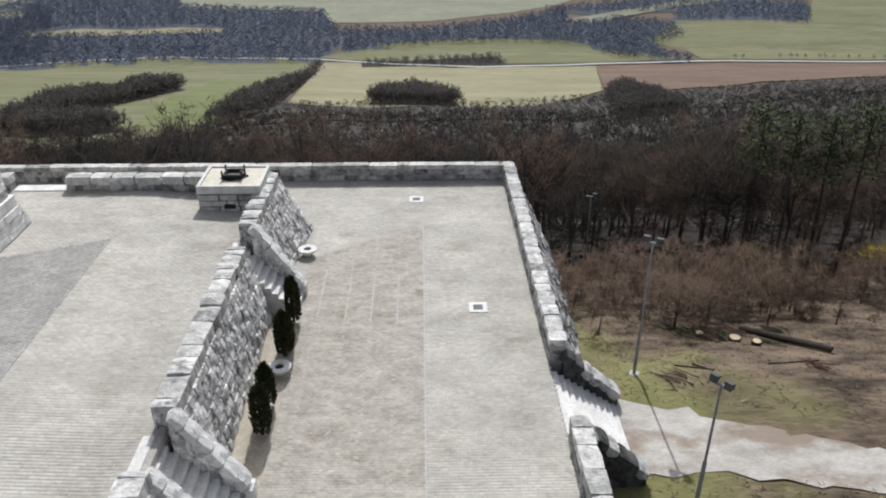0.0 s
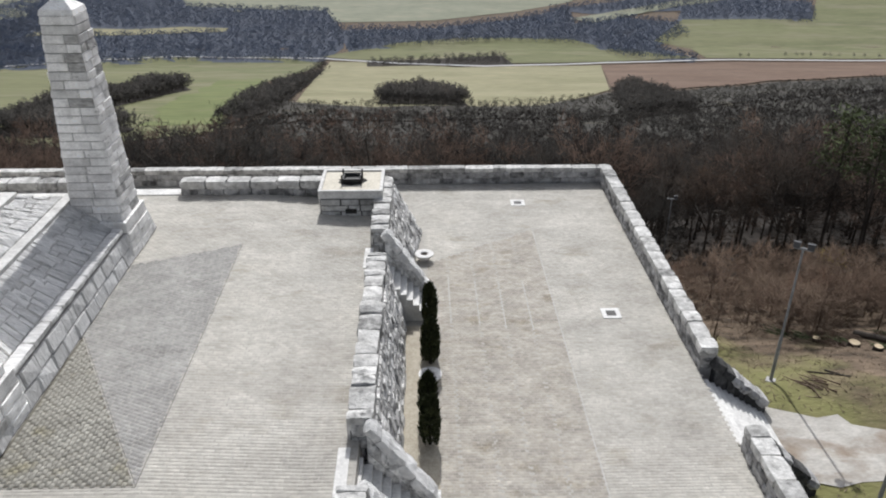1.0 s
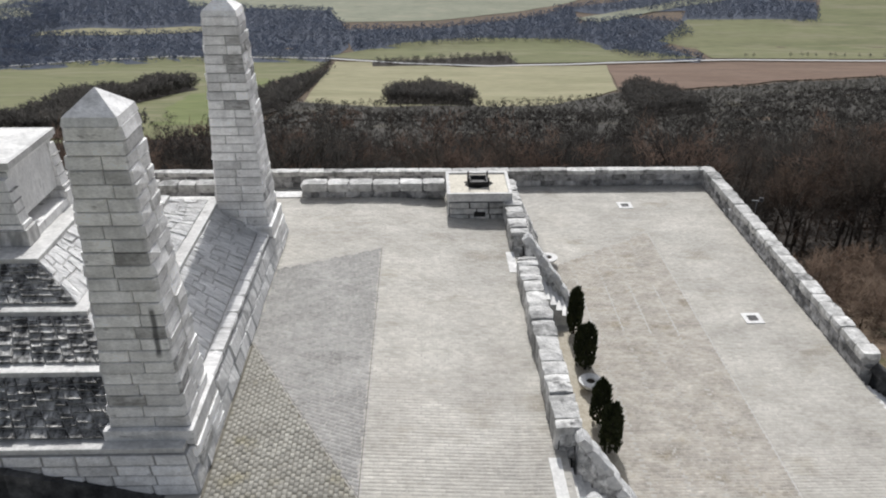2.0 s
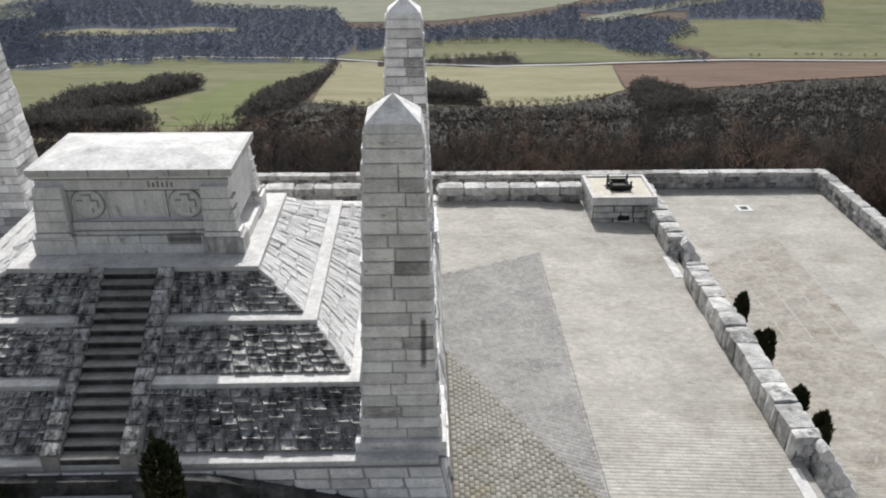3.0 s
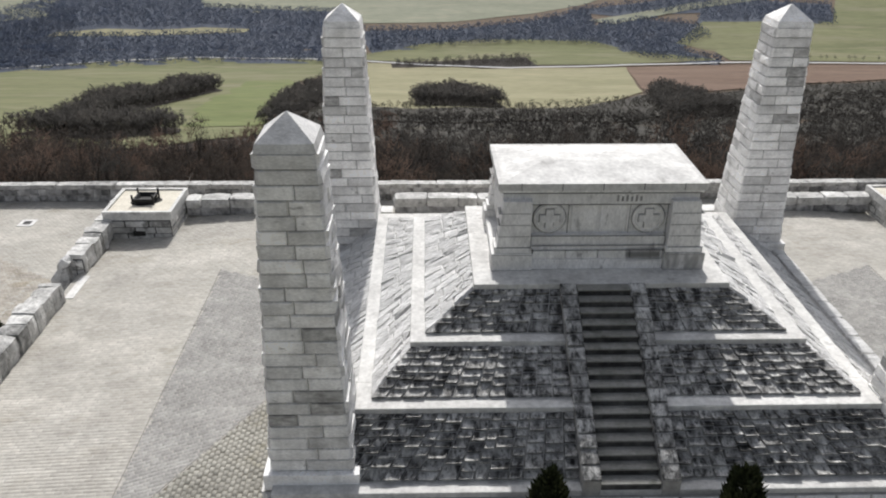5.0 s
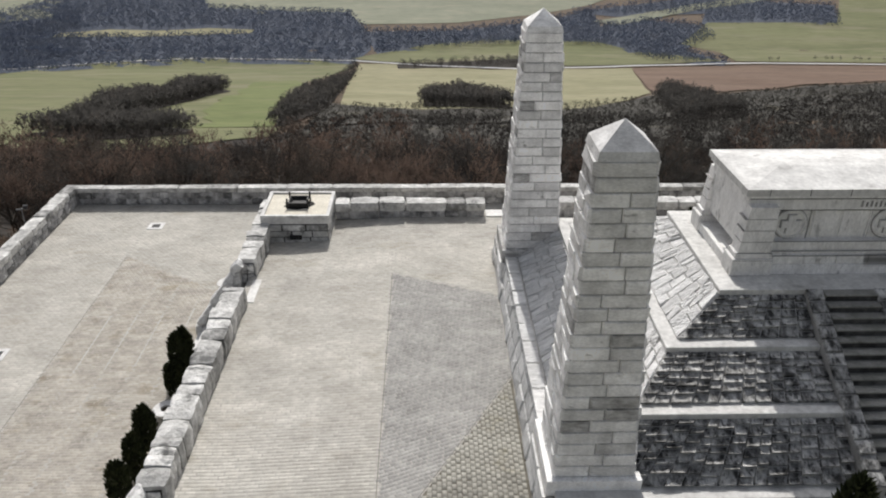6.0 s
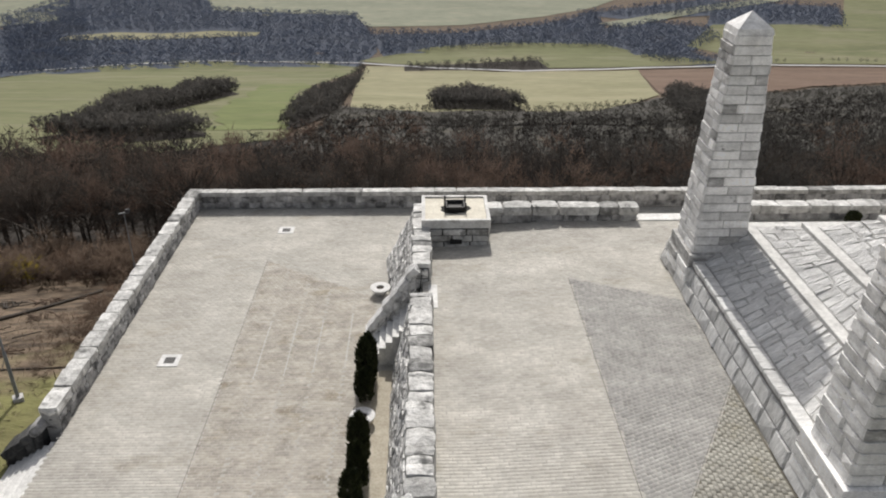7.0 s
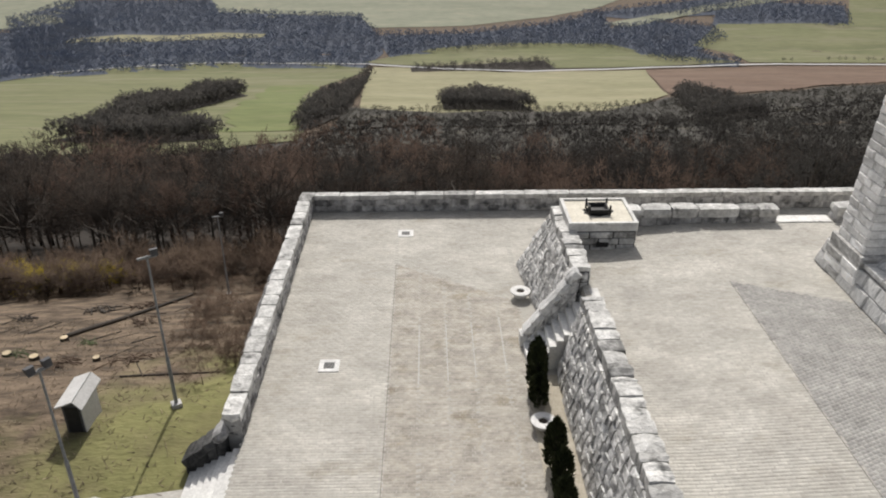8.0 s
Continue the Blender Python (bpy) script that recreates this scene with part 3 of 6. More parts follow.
COPSES.append(([(-52, 1036), (140, 1088), (149, 1016), (-50, 1006)], 8, 7, 11, M_COPSE))
COPSES.append(([(-217, 768), (-226, 706), (-235, 668), (-240, 633), (-248, 573), (-251, 441), (-237, 411), (-280, 562), (-299, 659), (-295, 739), (-262, 690), (-277, 772), (-276, 824), (-250, 790), (-249, 836), (-213, 752)], 5.5, 13, 19, M_COPSE))
COPSES.append(([(-258, 425), (-262, 500), (-225, 505), (-195, 497), (-168, 470), (-160, 440), (-200, 420)], 5.5, 13, 18, M_COPSE))
COPSES.append(([(-121, 505), (-98, 602), (-100, 709), (-102, 820), (-103, 993), (-107, 968), (-110, 874), (-123, 794), (-132, 740), (-135, 644), (-128, 542)], 6, 11, 17, M_COPSE))
COPSES.append(([(-15, 626), (-15, 726), (27, 772), (59, 695), (64, 614)], 6, 12, 18, M_COPSE))
COPSES.append(([(205, 689), (248, 791), (259, 593), (184, 539)], 6, 11, 16, M_COPSE))


def terrace_floor():
    """The lower terrace as one solid body, its slab of joint sand, and the upper terrace."""
    bm = bmesh.new()
    hexa(bm, [(-41.5, -30, -12), (41.5, -30, -12), (41.5, 24, -12), (-41.5, 24, -12)], [(-36.1, -25.6, 0), (36.1, -25.6, 0), (36.1, 22.1, 0), (-36.1, 22.1, 0)])
    low = tagged(part("floor_lower", bm, M_MORTAR), "wide lower terrace paved with pale stone setts", "terrace floor", kind="structure")
    bm = bmesh.new()
    xs, ys = (-21.7, -20.06, -15.06, 15.06, 20.06, 21.7), (-17.0, 6.84, 13.04, 13.8)
    top = [[bm.verts.new((x, y, float(mid_z(x, y)))) for x in xs] for y in ys]
    for j in range(3):
        for i in range(5):
            bm.faces.new((top[j][i], top[j][i + 1], top[j + 1][i + 1], top[j + 1][i]))
    rim = top[0] + [r[-1] for r in top[1:]] + top[-1][-2::-1] + [r[0] for r in top[-2:0:-1]]
    foot = [bm.verts.new((v.co.x * 1.02, v.co.y * 1.02, 0.002)) for v in rim]
    for i in range(len(rim)):
        k = (i + 1) % len(rim)
        bm.faces.new((foot[i], foot[k], rim[k], rim[i]))
    bmesh.ops.recalc_face_normals(bm, faces=bm.faces[:])
    mid = tagged(part("floor_upper", bm, M_MORTAR), "raised upper terrace paved with stone setts", "terrace floor", kind="structure")
    return low, mid


FLOOR_LOW, FLOOR_MID = terrace_floor()


def parapet_side(side):
    """Outer parapet along one side: a battered core, two courses of stones, and the gap for the side steps."""
    wall = thing("wall_east" if side > 0 else "wall_west", "rough grey stone parapet with pale weathered coping blocks", "wall", kind="structure")
    for y0, y1 in ((-25.6, -4.3), (0.75, 22.7)):
        bm = bmesh.new()
        x0, x1, x2 = 36.14, 36.78, 42.7
        pts = [(side * x0, -12.0), (side * x2, -12.0), (side * x1, 0.3), (side * x1, 1.0), (side * x0, 1.0)]
        a, b = [[bm.verts.new((x, y, z)) for x, z in pts] for y in (y0, y1)]
        for i in range(5):
            bm.faces.new((a[i], a[(i + 1) % 5], b[(i + 1) % 5], b[i]))
        bm.faces.new(a[::-1]), bm.faces.new(b)
        bmesh.ops.recalc_face_normals(bm, faces=bm.faces[:])
        part("wall_core", bm, M_CORE, wall)
        ys = max(y0, -12.0)
        for z0, z1, pool, ln in ((0.0, 0.4, POOL_ROUGH, 0.65), (0.38, 0.74, POOL_ROUGH, 0.65), (0.72, 1.16, POOL_WALLTOP, 0.95)):
            block_row(wall, "stone" if z0 < 0.5 else "coping_stone", pool, (side * 36.47, ys), (side * 36.47, y1 + (0.0)), 0.78, z0, z1, ln)
        if y0 > 0:
            q = [(side * 36.8, y0, 0.3), (side * 36.8, y1, 0.3), (side * 39.5, y1, -5.2), (side * 39.5, y0, -5.2)]
            c = (q[3], q[2], q[1], q[0]) if side > 0 else (q[2], q[3], q[0], q[1])
            clad(wall, "stone", M_ROUGH, c, 9, 0.75, 0.12, 0.05, 0.5)
    return wall


def parapet_far():
    wall = thing("wall_north", "long rough stone parapet at the far edge of the terrace", "wall", kind="structure")
    part("wall_core", box_bm(-36.75, 36.75, 22.14, 22.62, -12, 1.0), M_CORE, wall)
    for z0, z1, pool, ln in ((0.0, 0.42, POOL_ROUGH, 0.7), (0.4, 0.86, POOL_ROUGH, 0.7), (0.84, 1.14, POOL_FLAT, 1.5)):
        block_row(wall, "stone" if z0 < 0.5 else "coping_stone", pool, (-36.8, 22.38), (36.8, 22.38), 0.62, z0, z1, ln)
    return wall


PARAPETS = [parapet_side(1), parapet_side(-1), parapet_far()]


def steps_down(name, side, x0, x1, y0, y1, z0, z1, n, label, material):
    """A flight that falls from x0, z0 to x1, z1, each step a block of its own."""
    flight = thing(name, label, "stairs", kind="structure")
    for i in range(n):
        xa, xb = x0 + (x1 - x0) * i / n, x0 + (x1 - x0) * (i + 1) / n
        top = z0 - (z0 - z1) * (i + 1) / (n + 1)
        bm = box_bm(min(side * xa, side * xb), max(side * xa, side * xb), y0, y1, z1 - 0.3, top, 0.02)
        part("step", bm, material, flight)
    return flight


def cheek(name, side, x0, x1, y0, y1, z0, z1, base, label, material):
    """A sloping stone cheek wall beside a flight, with coping blocks laid down the slope."""
    w = thing(name, label, "stair wall", kind="structure")
    bm = bmesh.new()
    pts = [(side * x0, base), (side * x1, base), (side * x1, z1 - 0.22), (side * x0, z0 - 0.22)]
    a, b = [[bm.verts.new((x, y, z)) for x, z in pts] for y in (y0, y1)]
    for i in range(4):
        bm.faces.new((a[i], a[(i + 1) % 4], b[(i + 1) % 4], b[i]))
    bm.faces.new(a[::-1]), bm.faces.new(b)
    bmesh.ops.recalc_face_normals(bm, faces=bm.faces[:])
    part("body", bm, material, w)
    run, slope = math.hypot(x1 - x0, z1 - z0), math.atan2(z1 - z0, x1 - x0)
    pale = material is M_RUBBLE
    n = max(3, round(run / (0.66 if pale else 0.6)))
    for i in range(n):
        f = (i + 0.5) / n
        m = Matrix.Translation((side * (x0 + (x1 - x0) * f), (y0 + y1) / 2, z0 + (z1 - z0) * f - 0.1 + RNG.uniform(-0.04, 0.04)))
        m = m @ Matrix.Rotation(-slope * side * (RNG.uniform(0.84, 0.98) if pale else RNG.uniform(0.7, 1.0)), 4, "Y") @ Matrix.Rotation(RNG.uniform(-0.03, 0.03), 4, "Z")
        m = m @ Matrix.Diagonal((run / n * RNG.uniform(1.02, 1.1), (y1 - y0) * RNG.uniform(1.1, 1.3), RNG.uniform(0.34, 0.46), 1))
        piece("coping_stone", RNG.choice(POOL_CHEEK if pale else POOL_CHARRED), w, m)
    if pale:
        # the foot of the wall ends in one upright block
        m = Matrix.Translation((side * (x1 + 0.05), (y0 + y1) / 2, (base + z1) / 2 - 0.08)) @ Matrix.Diagonal((0.42, (y1 - y0) * 1.15, z1 - base - 0.05, 1))
        piece("end_stone", POOL_COPING[2], w, m)
    for yy, flip in ((y0, False), (y1, True)):
        q = [(side * x0, yy, base + 0.05), (side * x1, yy, base + 0.05), (side * x1, yy, z1 - 0.3), (side * x0, yy, z0 - 0.3)]
        if (side > 0) == flip:
            q = [q[1], q[0], q[3], q[2]]
        clad(w, "stone", material, q, 5, 0.6, 0.05, 0.03, 0.5)
    return w


def retaining_side(side):
    """Battered retaining wall between the terraces, with a low parapet of blocks on top, broken by two flights."""
    wall = thing("wall_upper_east" if side > 0 else "wall_upper_west", "battered retaining wall of rough grey stones with pale blocks on top", "wall", kind="structure")
    X = lambda x: side * x
    for y0, y1 in ((-17.0, -9.9), (-6.9, 4.7), (7.2, 14.0)):
        ys = max(y0, -13.0)
        bm = bmesh.new()
        pts = [(X(21.42), 0.0), (X(22.98), 0.0), (X(22.18), 3.5), (X(22.1), 3.75), (X(21.42), 3.75)]
        a, b = [[bm.verts.new((x, y, z)) for x, z in pts] for y in (y0, y1)]
        for i in range(5):
            bm.faces.new((a[i], a[(i + 1) % 5], b[(i + 1) % 5], b[i]))
        bm.faces.new(a[::-1]), bm.faces.new(b)
        bmesh.ops.recalc_face_normals(bm, faces=bm.faces[:])
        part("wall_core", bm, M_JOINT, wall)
        block_row(wall, "coping_stone", POOL_WALLTOP, (X(21.76), ys), (X(21.76), y1), 0.86, 3.0, 3.99, 0.6, 0.09)
        for ye, front in ((y0, True), (y1, False)):
            if -13 < ye < 13:
                end = [(X(21.44), ye, 0.02), (X(22.95), ye, 0.02), (X(22.14), ye, 3.72), (X(21.44), ye, 3.72)]
                clad(wall, "stone", M_RUBBLE, end if front == (side > 0) else [end[1], end[0], end[3], end[2]], 7, 0.5, 0.05, 0.03, 0.4)
        foot = 0.75 if y1 > 10 else 0.0
        q = [(X(23.0), ys, 0.0), (X(23.0 + foot), y1 + foot, 0.0), (X(22.2), y1, 3.5), (X(22.2), ys, 3.5)]
        if side < 0:
            q = [q[1], q[0], q[3], q[2]]
        clad(wall, "stone", M_RUBBLE, q, 8, 0.5, 0.085, 0.045, 0.45, jitter=0.25, peak=(-0.3, 0.55), course=0.12)
    return wall


for s in (1, -1):
    retaining_side(s)
    for ya, yb in ((-9.4, -7.4), (4.95, 6.75)):
        steps_down("stairs_upper", s, 21.55, 24.3, ya, yb, 3.05, 0.0, 9, "steep flight of pale stone steps between the terraces", M_STEP)
        tagged(part("threshold", box_bm(min(s * 21.05, s * 21.45), max(s * 21.05, s * 21.45), ya - 0.1, yb + 0.1, 2.9, 3.085, 0.015), M_COPING), "white stone threshold at the head of the steps", "threshold", kind="structure")
        cheek("wall_stair", s, 22.0, 24.2, yb + 0.02, yb + 0.6, 4.0, 0.72, 0.0, "sloping rough stone stair wall with pale coping", M_RUBBLE)
        if ya < 0:
            cheek("wall_stair", s, 22.0, 24.2, ya - 0.55, ya - 0.02, 3.75, 0.45, 0.0, "sloping rough stone stair wall with pale coping", M_RUBBLE)
    foot_x, foot_z, count = (39.2, -2.25, 10) if s > 0 else (38.3, -1.5, 7)
    steps_down("stairs_side", s, 36.12, foot_x, -3.9, 0.3, 0.03, foot_z, count, "broad flight of white stone steps to the path", M_STEP)
    for y0, y1 in ((-4.75, -3.95), (0.32, 1.1)):
        cheek("wall_stair", s, 36.7, foot_x + 0.15, y0, y1, 0.65, foot_z + 0.6, -3.4, "dark sloping stone stair wall with rough coping", M_BLACK)
    low = thing("wall_low", "low pale stone wall on the upper terrace", "wall", kind="structure")
    part("wall_core", box_bm(min(s * 10.45, s * 18.2), max(s * 10.45, s * 18.2), 13.2, 13.7, 3.1, 3.9), M_CORE, low)
    block_row(low, "stone", POOL_ROUGH, (s * 10.4, 13.45), (s * 18.3, 13.45), 0.7, 3.13, 3.64, 0.6)
    block_row(low, "coping_stone", POOL_WALLTOP, (s * 10.35, 13.45), (s * 18.3, 13.45), 0.78, 3.6, 4.1, 1.5)
    part("threshold", box_bm(min(s * 7.4, s * 10.3), max(s * 7.4, s * 10.3), 13.1, 13.9, 3.1, Z_MID - 0.04, 0.02), M_COPING, low)
low = thing("wall_low", "low pale stone wall behind the tomb", "wall", kind="structure")
part("wall_core", box_bm(-7.2, 7.2, 13.2, 13.7, 3.2, 3.9), M_CORE, low)
block_row(low, "stone", POOL_ROUGH, (-7.3, 13.45), (7.3, 13.45), 0.7, 3.23, 3.66, 0.6)
block_row(low, "coping_stone", POOL_WALLTOP, (-7.35, 13.45), (7.35, 13.45), 0.78, 3.62, 4.1, 1.5)

# ---- the tomb on its stepped pyramid ----
TIERS = [  # half width, half depth and height of each ledge, from the lowest up
    (9.95, 8.55, 4.85), (7.75, 6.65, 6.24), (6.15, 4.65, 7.18), (4.12, 3.02, 8.25)]


def pyramid():
    p = thing("stepped_pyramid", "stepped stone pyramid with white ledges and lichened rough faces", "monument base")
    part("foot", frustum_bm(0, 0, Z_MID - 0.05, 10.3, 8.9, 4.66, 10.02, 8.62), M_CORE, p)
    foot = 10.05, 8.65
    for i, (hx, hy, z) in enumerate(TIERS):
        lip = 0.42
        if i:
            # the rough face leans back from the ledge below to the foot of this ledge
            lx, ly, lz = TIERS[i - 1]
            part("core", frustum_bm(0, 0, lz - 0.02, lx - 0.42, ly - 0.42, z - 0.16, hx - 0.08, hy - 0.08), M_LIME, p)
        b = 0.03
        # the second ledge stops at the stairway, the others run on beneath it
        slabs = [(-hx, hx, -hy, hy)] if i != 1 else [(-hx, -1.34, -hy, 1.25 - hy), (1.34, hx, -hy, 1.25 - hy), (-hx, hx, 1.25 - hy, hy)]
        for x0, x1, y0, y1 in slabs:
            part("ledge", box_bm(x0, x1, y0, y1, z - 0.2, z, b), M_COPING, p)
    for i in range(1, 4):
        lx, ly, lz = TIERS[i - 1]
        hx, hy, z = TIERS[i]
        ax, ay, bx, by = lx - 0.45, ly - 0.45, hx - 0.06, hy - 0.06
        for s in (1, -1):
            gap = 1.35
            q = [(gap, -ay, lz), (ax, -ay, lz), (bx, -by, z - 0.18), (gap, -by, z - 0.18)]
            if s < 0:
                q = [(-x, y, zz) for x, y, zz in (q[1], q[0], q[3], q[2])]
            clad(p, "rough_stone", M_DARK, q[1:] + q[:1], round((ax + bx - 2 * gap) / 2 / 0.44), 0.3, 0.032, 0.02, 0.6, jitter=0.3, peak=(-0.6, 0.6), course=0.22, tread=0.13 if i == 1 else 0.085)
            q = [(s * ax, -s * ay, lz), (s * ax, s * ay, lz), (s * bx, s * by, z - 0.18), (s * bx, -s * by, z - 0.18)]
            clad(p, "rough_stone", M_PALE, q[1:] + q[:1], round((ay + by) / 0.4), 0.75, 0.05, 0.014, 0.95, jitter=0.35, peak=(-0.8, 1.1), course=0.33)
    for s in (1, -1):
        q = [(s * 10.3, -s * 8.9, Z_MID), (s * 10.3, s * 8.9, Z_MID), (s * 10.02, s * 8.62, 4.66), (s * 10.02, -s * 8.62, 4.66)]
        clad(p, "rough_stone", M_PALE, q, 2, 1.1, 0.06, 0.03, 0.5)
    q = [(-10.3, -8.9, Z_MID), (10.3, -8.9, Z_MID), (10.02, -8.62, 4.66), (-10.02, -8.62, 4.66)]
    clad(p, "ashlar", M_ASHLAR, q, 4, 1.15, 0.05, 0.02, 0.3)
    # near-black blocks added to the foot, sloping from the stairs, a pale step between
    for s in (1, -1):
        x = 0.0
        while x < 9.3:
            w = min(RNG.uniform(0.5, 0.9), 9.3 - x)
            za, zb = [min(4.66, 4.74 - 0.22 * (max(v, 2.9) - 2.96)) for v in (x, x + w)]
            xs = sorted((s * (x + 0.005), s * (x + w - 0.005)))
            hs = (za, zb) if s > 0 else (zb, za)
            bm = bmesh.new()
            hexa(bm, [(xs[0], -9.06, Z_MID), (xs[1], -9.06, Z_MID), (xs[1], -8.75, Z_MID), (xs[0], -8.75, Z_MID)],
                 [(xs[0], -9.0, hs[0]), (xs[1], -9.0, hs[1]), (xs[1], -8.72, hs[1]), (xs[0], -8.72, hs[0])])
            part("footing", bm, M_BLACK, p)
            x += w
    part("foot_step", box_bm(-1.37, 1.2, -9.2, -9.0, 4.0, 4.16, 0.015), M_COPING, p)
    # outer edging blocks on the lowest ledge
    for s in (1, -1):
        y = -5.4
        while y < 5.3:
            step = min(RNG.uniform(1.0, 1.7), 5.4 - y)
            m = Matrix.Translation((s * 9.83, y + step / 2, 4.88)) @ Matrix.Diagonal((0.5, step * 0.98, 0.22, 1))
            piece("edging_stone", RNG.choice(POOL_COPING), p, m)
            y += step
    return p


def tomb_stairs():
    st = thing("tomb_stairs", "worn grey stone stairway up the pyramid between rough cheeks", "stairs")
    n = 16
    y0, y1, z0, z1 = -8.52, -3.03, 4.85, 8.235
    for i in range(n):
        ya, yb = y0 + (y1 - y0) * i / n, y0 + (y1 - y0) * (i + 1) / n
        top = z0 + (z1 - z0) * (i + 1) / n
        step = part("step", box_bm(-0.84, 0.84, ya, yb + 0.3, top - 0.42, top, 0.015), M_STAIR_OLD, st)
        # near-black strip over each riser, ending below the tread edge
        part("riser", box_bm(-0.83, 0.83, ya - 0.004, ya + 0.02, top - (z1 - z0) / n, top - 0.045), M_BLACK, step, "near-black riser")
    for s in (1, -1):
        m_low, m_up = (0.86, 1.36)
        bm = bmesh.new()
        xa, xb = sorted((s * m_low, s * m_up))
        hexa(bm, [(xa, y0 - 0.05, z0 - 0.3), (xb, y0 - 0.05, z0 - 0.3), (xb, y1, z0 - 0.3), (xa, y1, z0 - 0.3)],
             [(xa, y0 - 0.05, z0 + 0.35), (xb, y0 - 0.05, z0 + 0.35), (xb, y1, z1 + 0.04), (xa, y1, z1 + 0.04)])
        part("cheek", bm, M_CORE, st)
        q = [(xa - 0.03, y0 - 0.05, z0 + 0.35), (xb + 0.03, y0 - 0.05, z0 + 0.35), (xb + 0.03, y1, z1 + 0.04), (xa - 0.03, y1, z1 + 0.04)]
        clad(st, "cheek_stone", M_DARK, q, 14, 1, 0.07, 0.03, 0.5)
    return st


def obelisk(cx, cy):
    o = thing("obelisk", "tall tapering obelisk of grey weathered stone blocks with a pointed cap", "obelisk", "obelisks at the corners of the pyramid")
    half = lambda z: 1.14 + (0.71 - 1.14) * (z - 5.2) / (14.4 - 5.2)
    part("core", frustum_bm(cx, cy, 5.1, half(5.1) - 0.02, half(5.1) - 0.02, 14.42, half(14.42) - 0.02, half(14.42) - 0.02), M_GROOVE, o)
    part("plinth_core", box_bm(cx - 1.36, cx + 1.36, cy - 1.36, cy + 1.36, Z_MID, 4.66), M_CORE, o)
    part("plinth", box_bm(cx - 1.33, cx + 1.33, cy - 1.33, cy + 1.33, 4.66, 5.2, 0.03), M_ASHLAR, o)
    for k in range(4):
        turn = Matrix.Rotation(k * math.pi / 2, 3, "Z")
        face = lambda h, z, hz=None: [turn @ Vector((sx * h, -h, 0)) + Vector((cx, cy, z)) for sx in (-1, 1)]
        lo, hi = face(half(5.2), 5.2), face(half(14.4), 14.4)
        q = [lo[0], lo[1], hi[1], hi[0]]
        smooth = k in (0, 2)
        clad(o, "block", M_ASHLAR, q, 24, 1.0, 0.03 if smooth else 0.05, 0.024, 0.3 if smooth else 0.65, jitter=0.42, peak=(0.0, 0.6) if smooth else (-0.4, 0.8))
        lo, hi = face(1.4, Z_MID), face(1.37, 4.64)
        clad(o, "block", M_ASHLAR, [lo[0], lo[1], hi[1], hi[0]], 3, 1.2, 0.05, 0.02, 0.3)
    bm = bmesh.new()
    h = half(14.4) + 0.02
    ring = [bm.verts.new((cx + sx * h, cy + sy * h, 14.4)) for sx, sy in ((-1, -1), (1, -1), (1, 1), (-1, 1))]
    up = [bm.verts.new((cx + sx * h * 0.93, cy + sy * h * 0.93, 14.62)) for sx, sy in ((-1, -1), (1, -1), (1, 1), (-1, 1))]
    top = [bm.verts.new((cx + sx * h * 0.2, cy + sy * h * 0.2, 15.08)) for sx, sy in ((-1, -1), (1, -1), (1, 1), (-1, 1))]
    tip = bm.verts.new((cx, cy, 15.2))
    for a, b in ((ring, up), (up, top)):
        for i in range(4):
            bm.faces.new((a[i], a[(i + 1) % 4], b[(i + 1) % 4], b[i]))
    for i in range(4):
        bm.faces.new((top[i], top[(i + 1) % 4], tip))
    bm.faces.new(ring[::-1])
    part("cap", bm, M_ASHLAR, o)
    return o


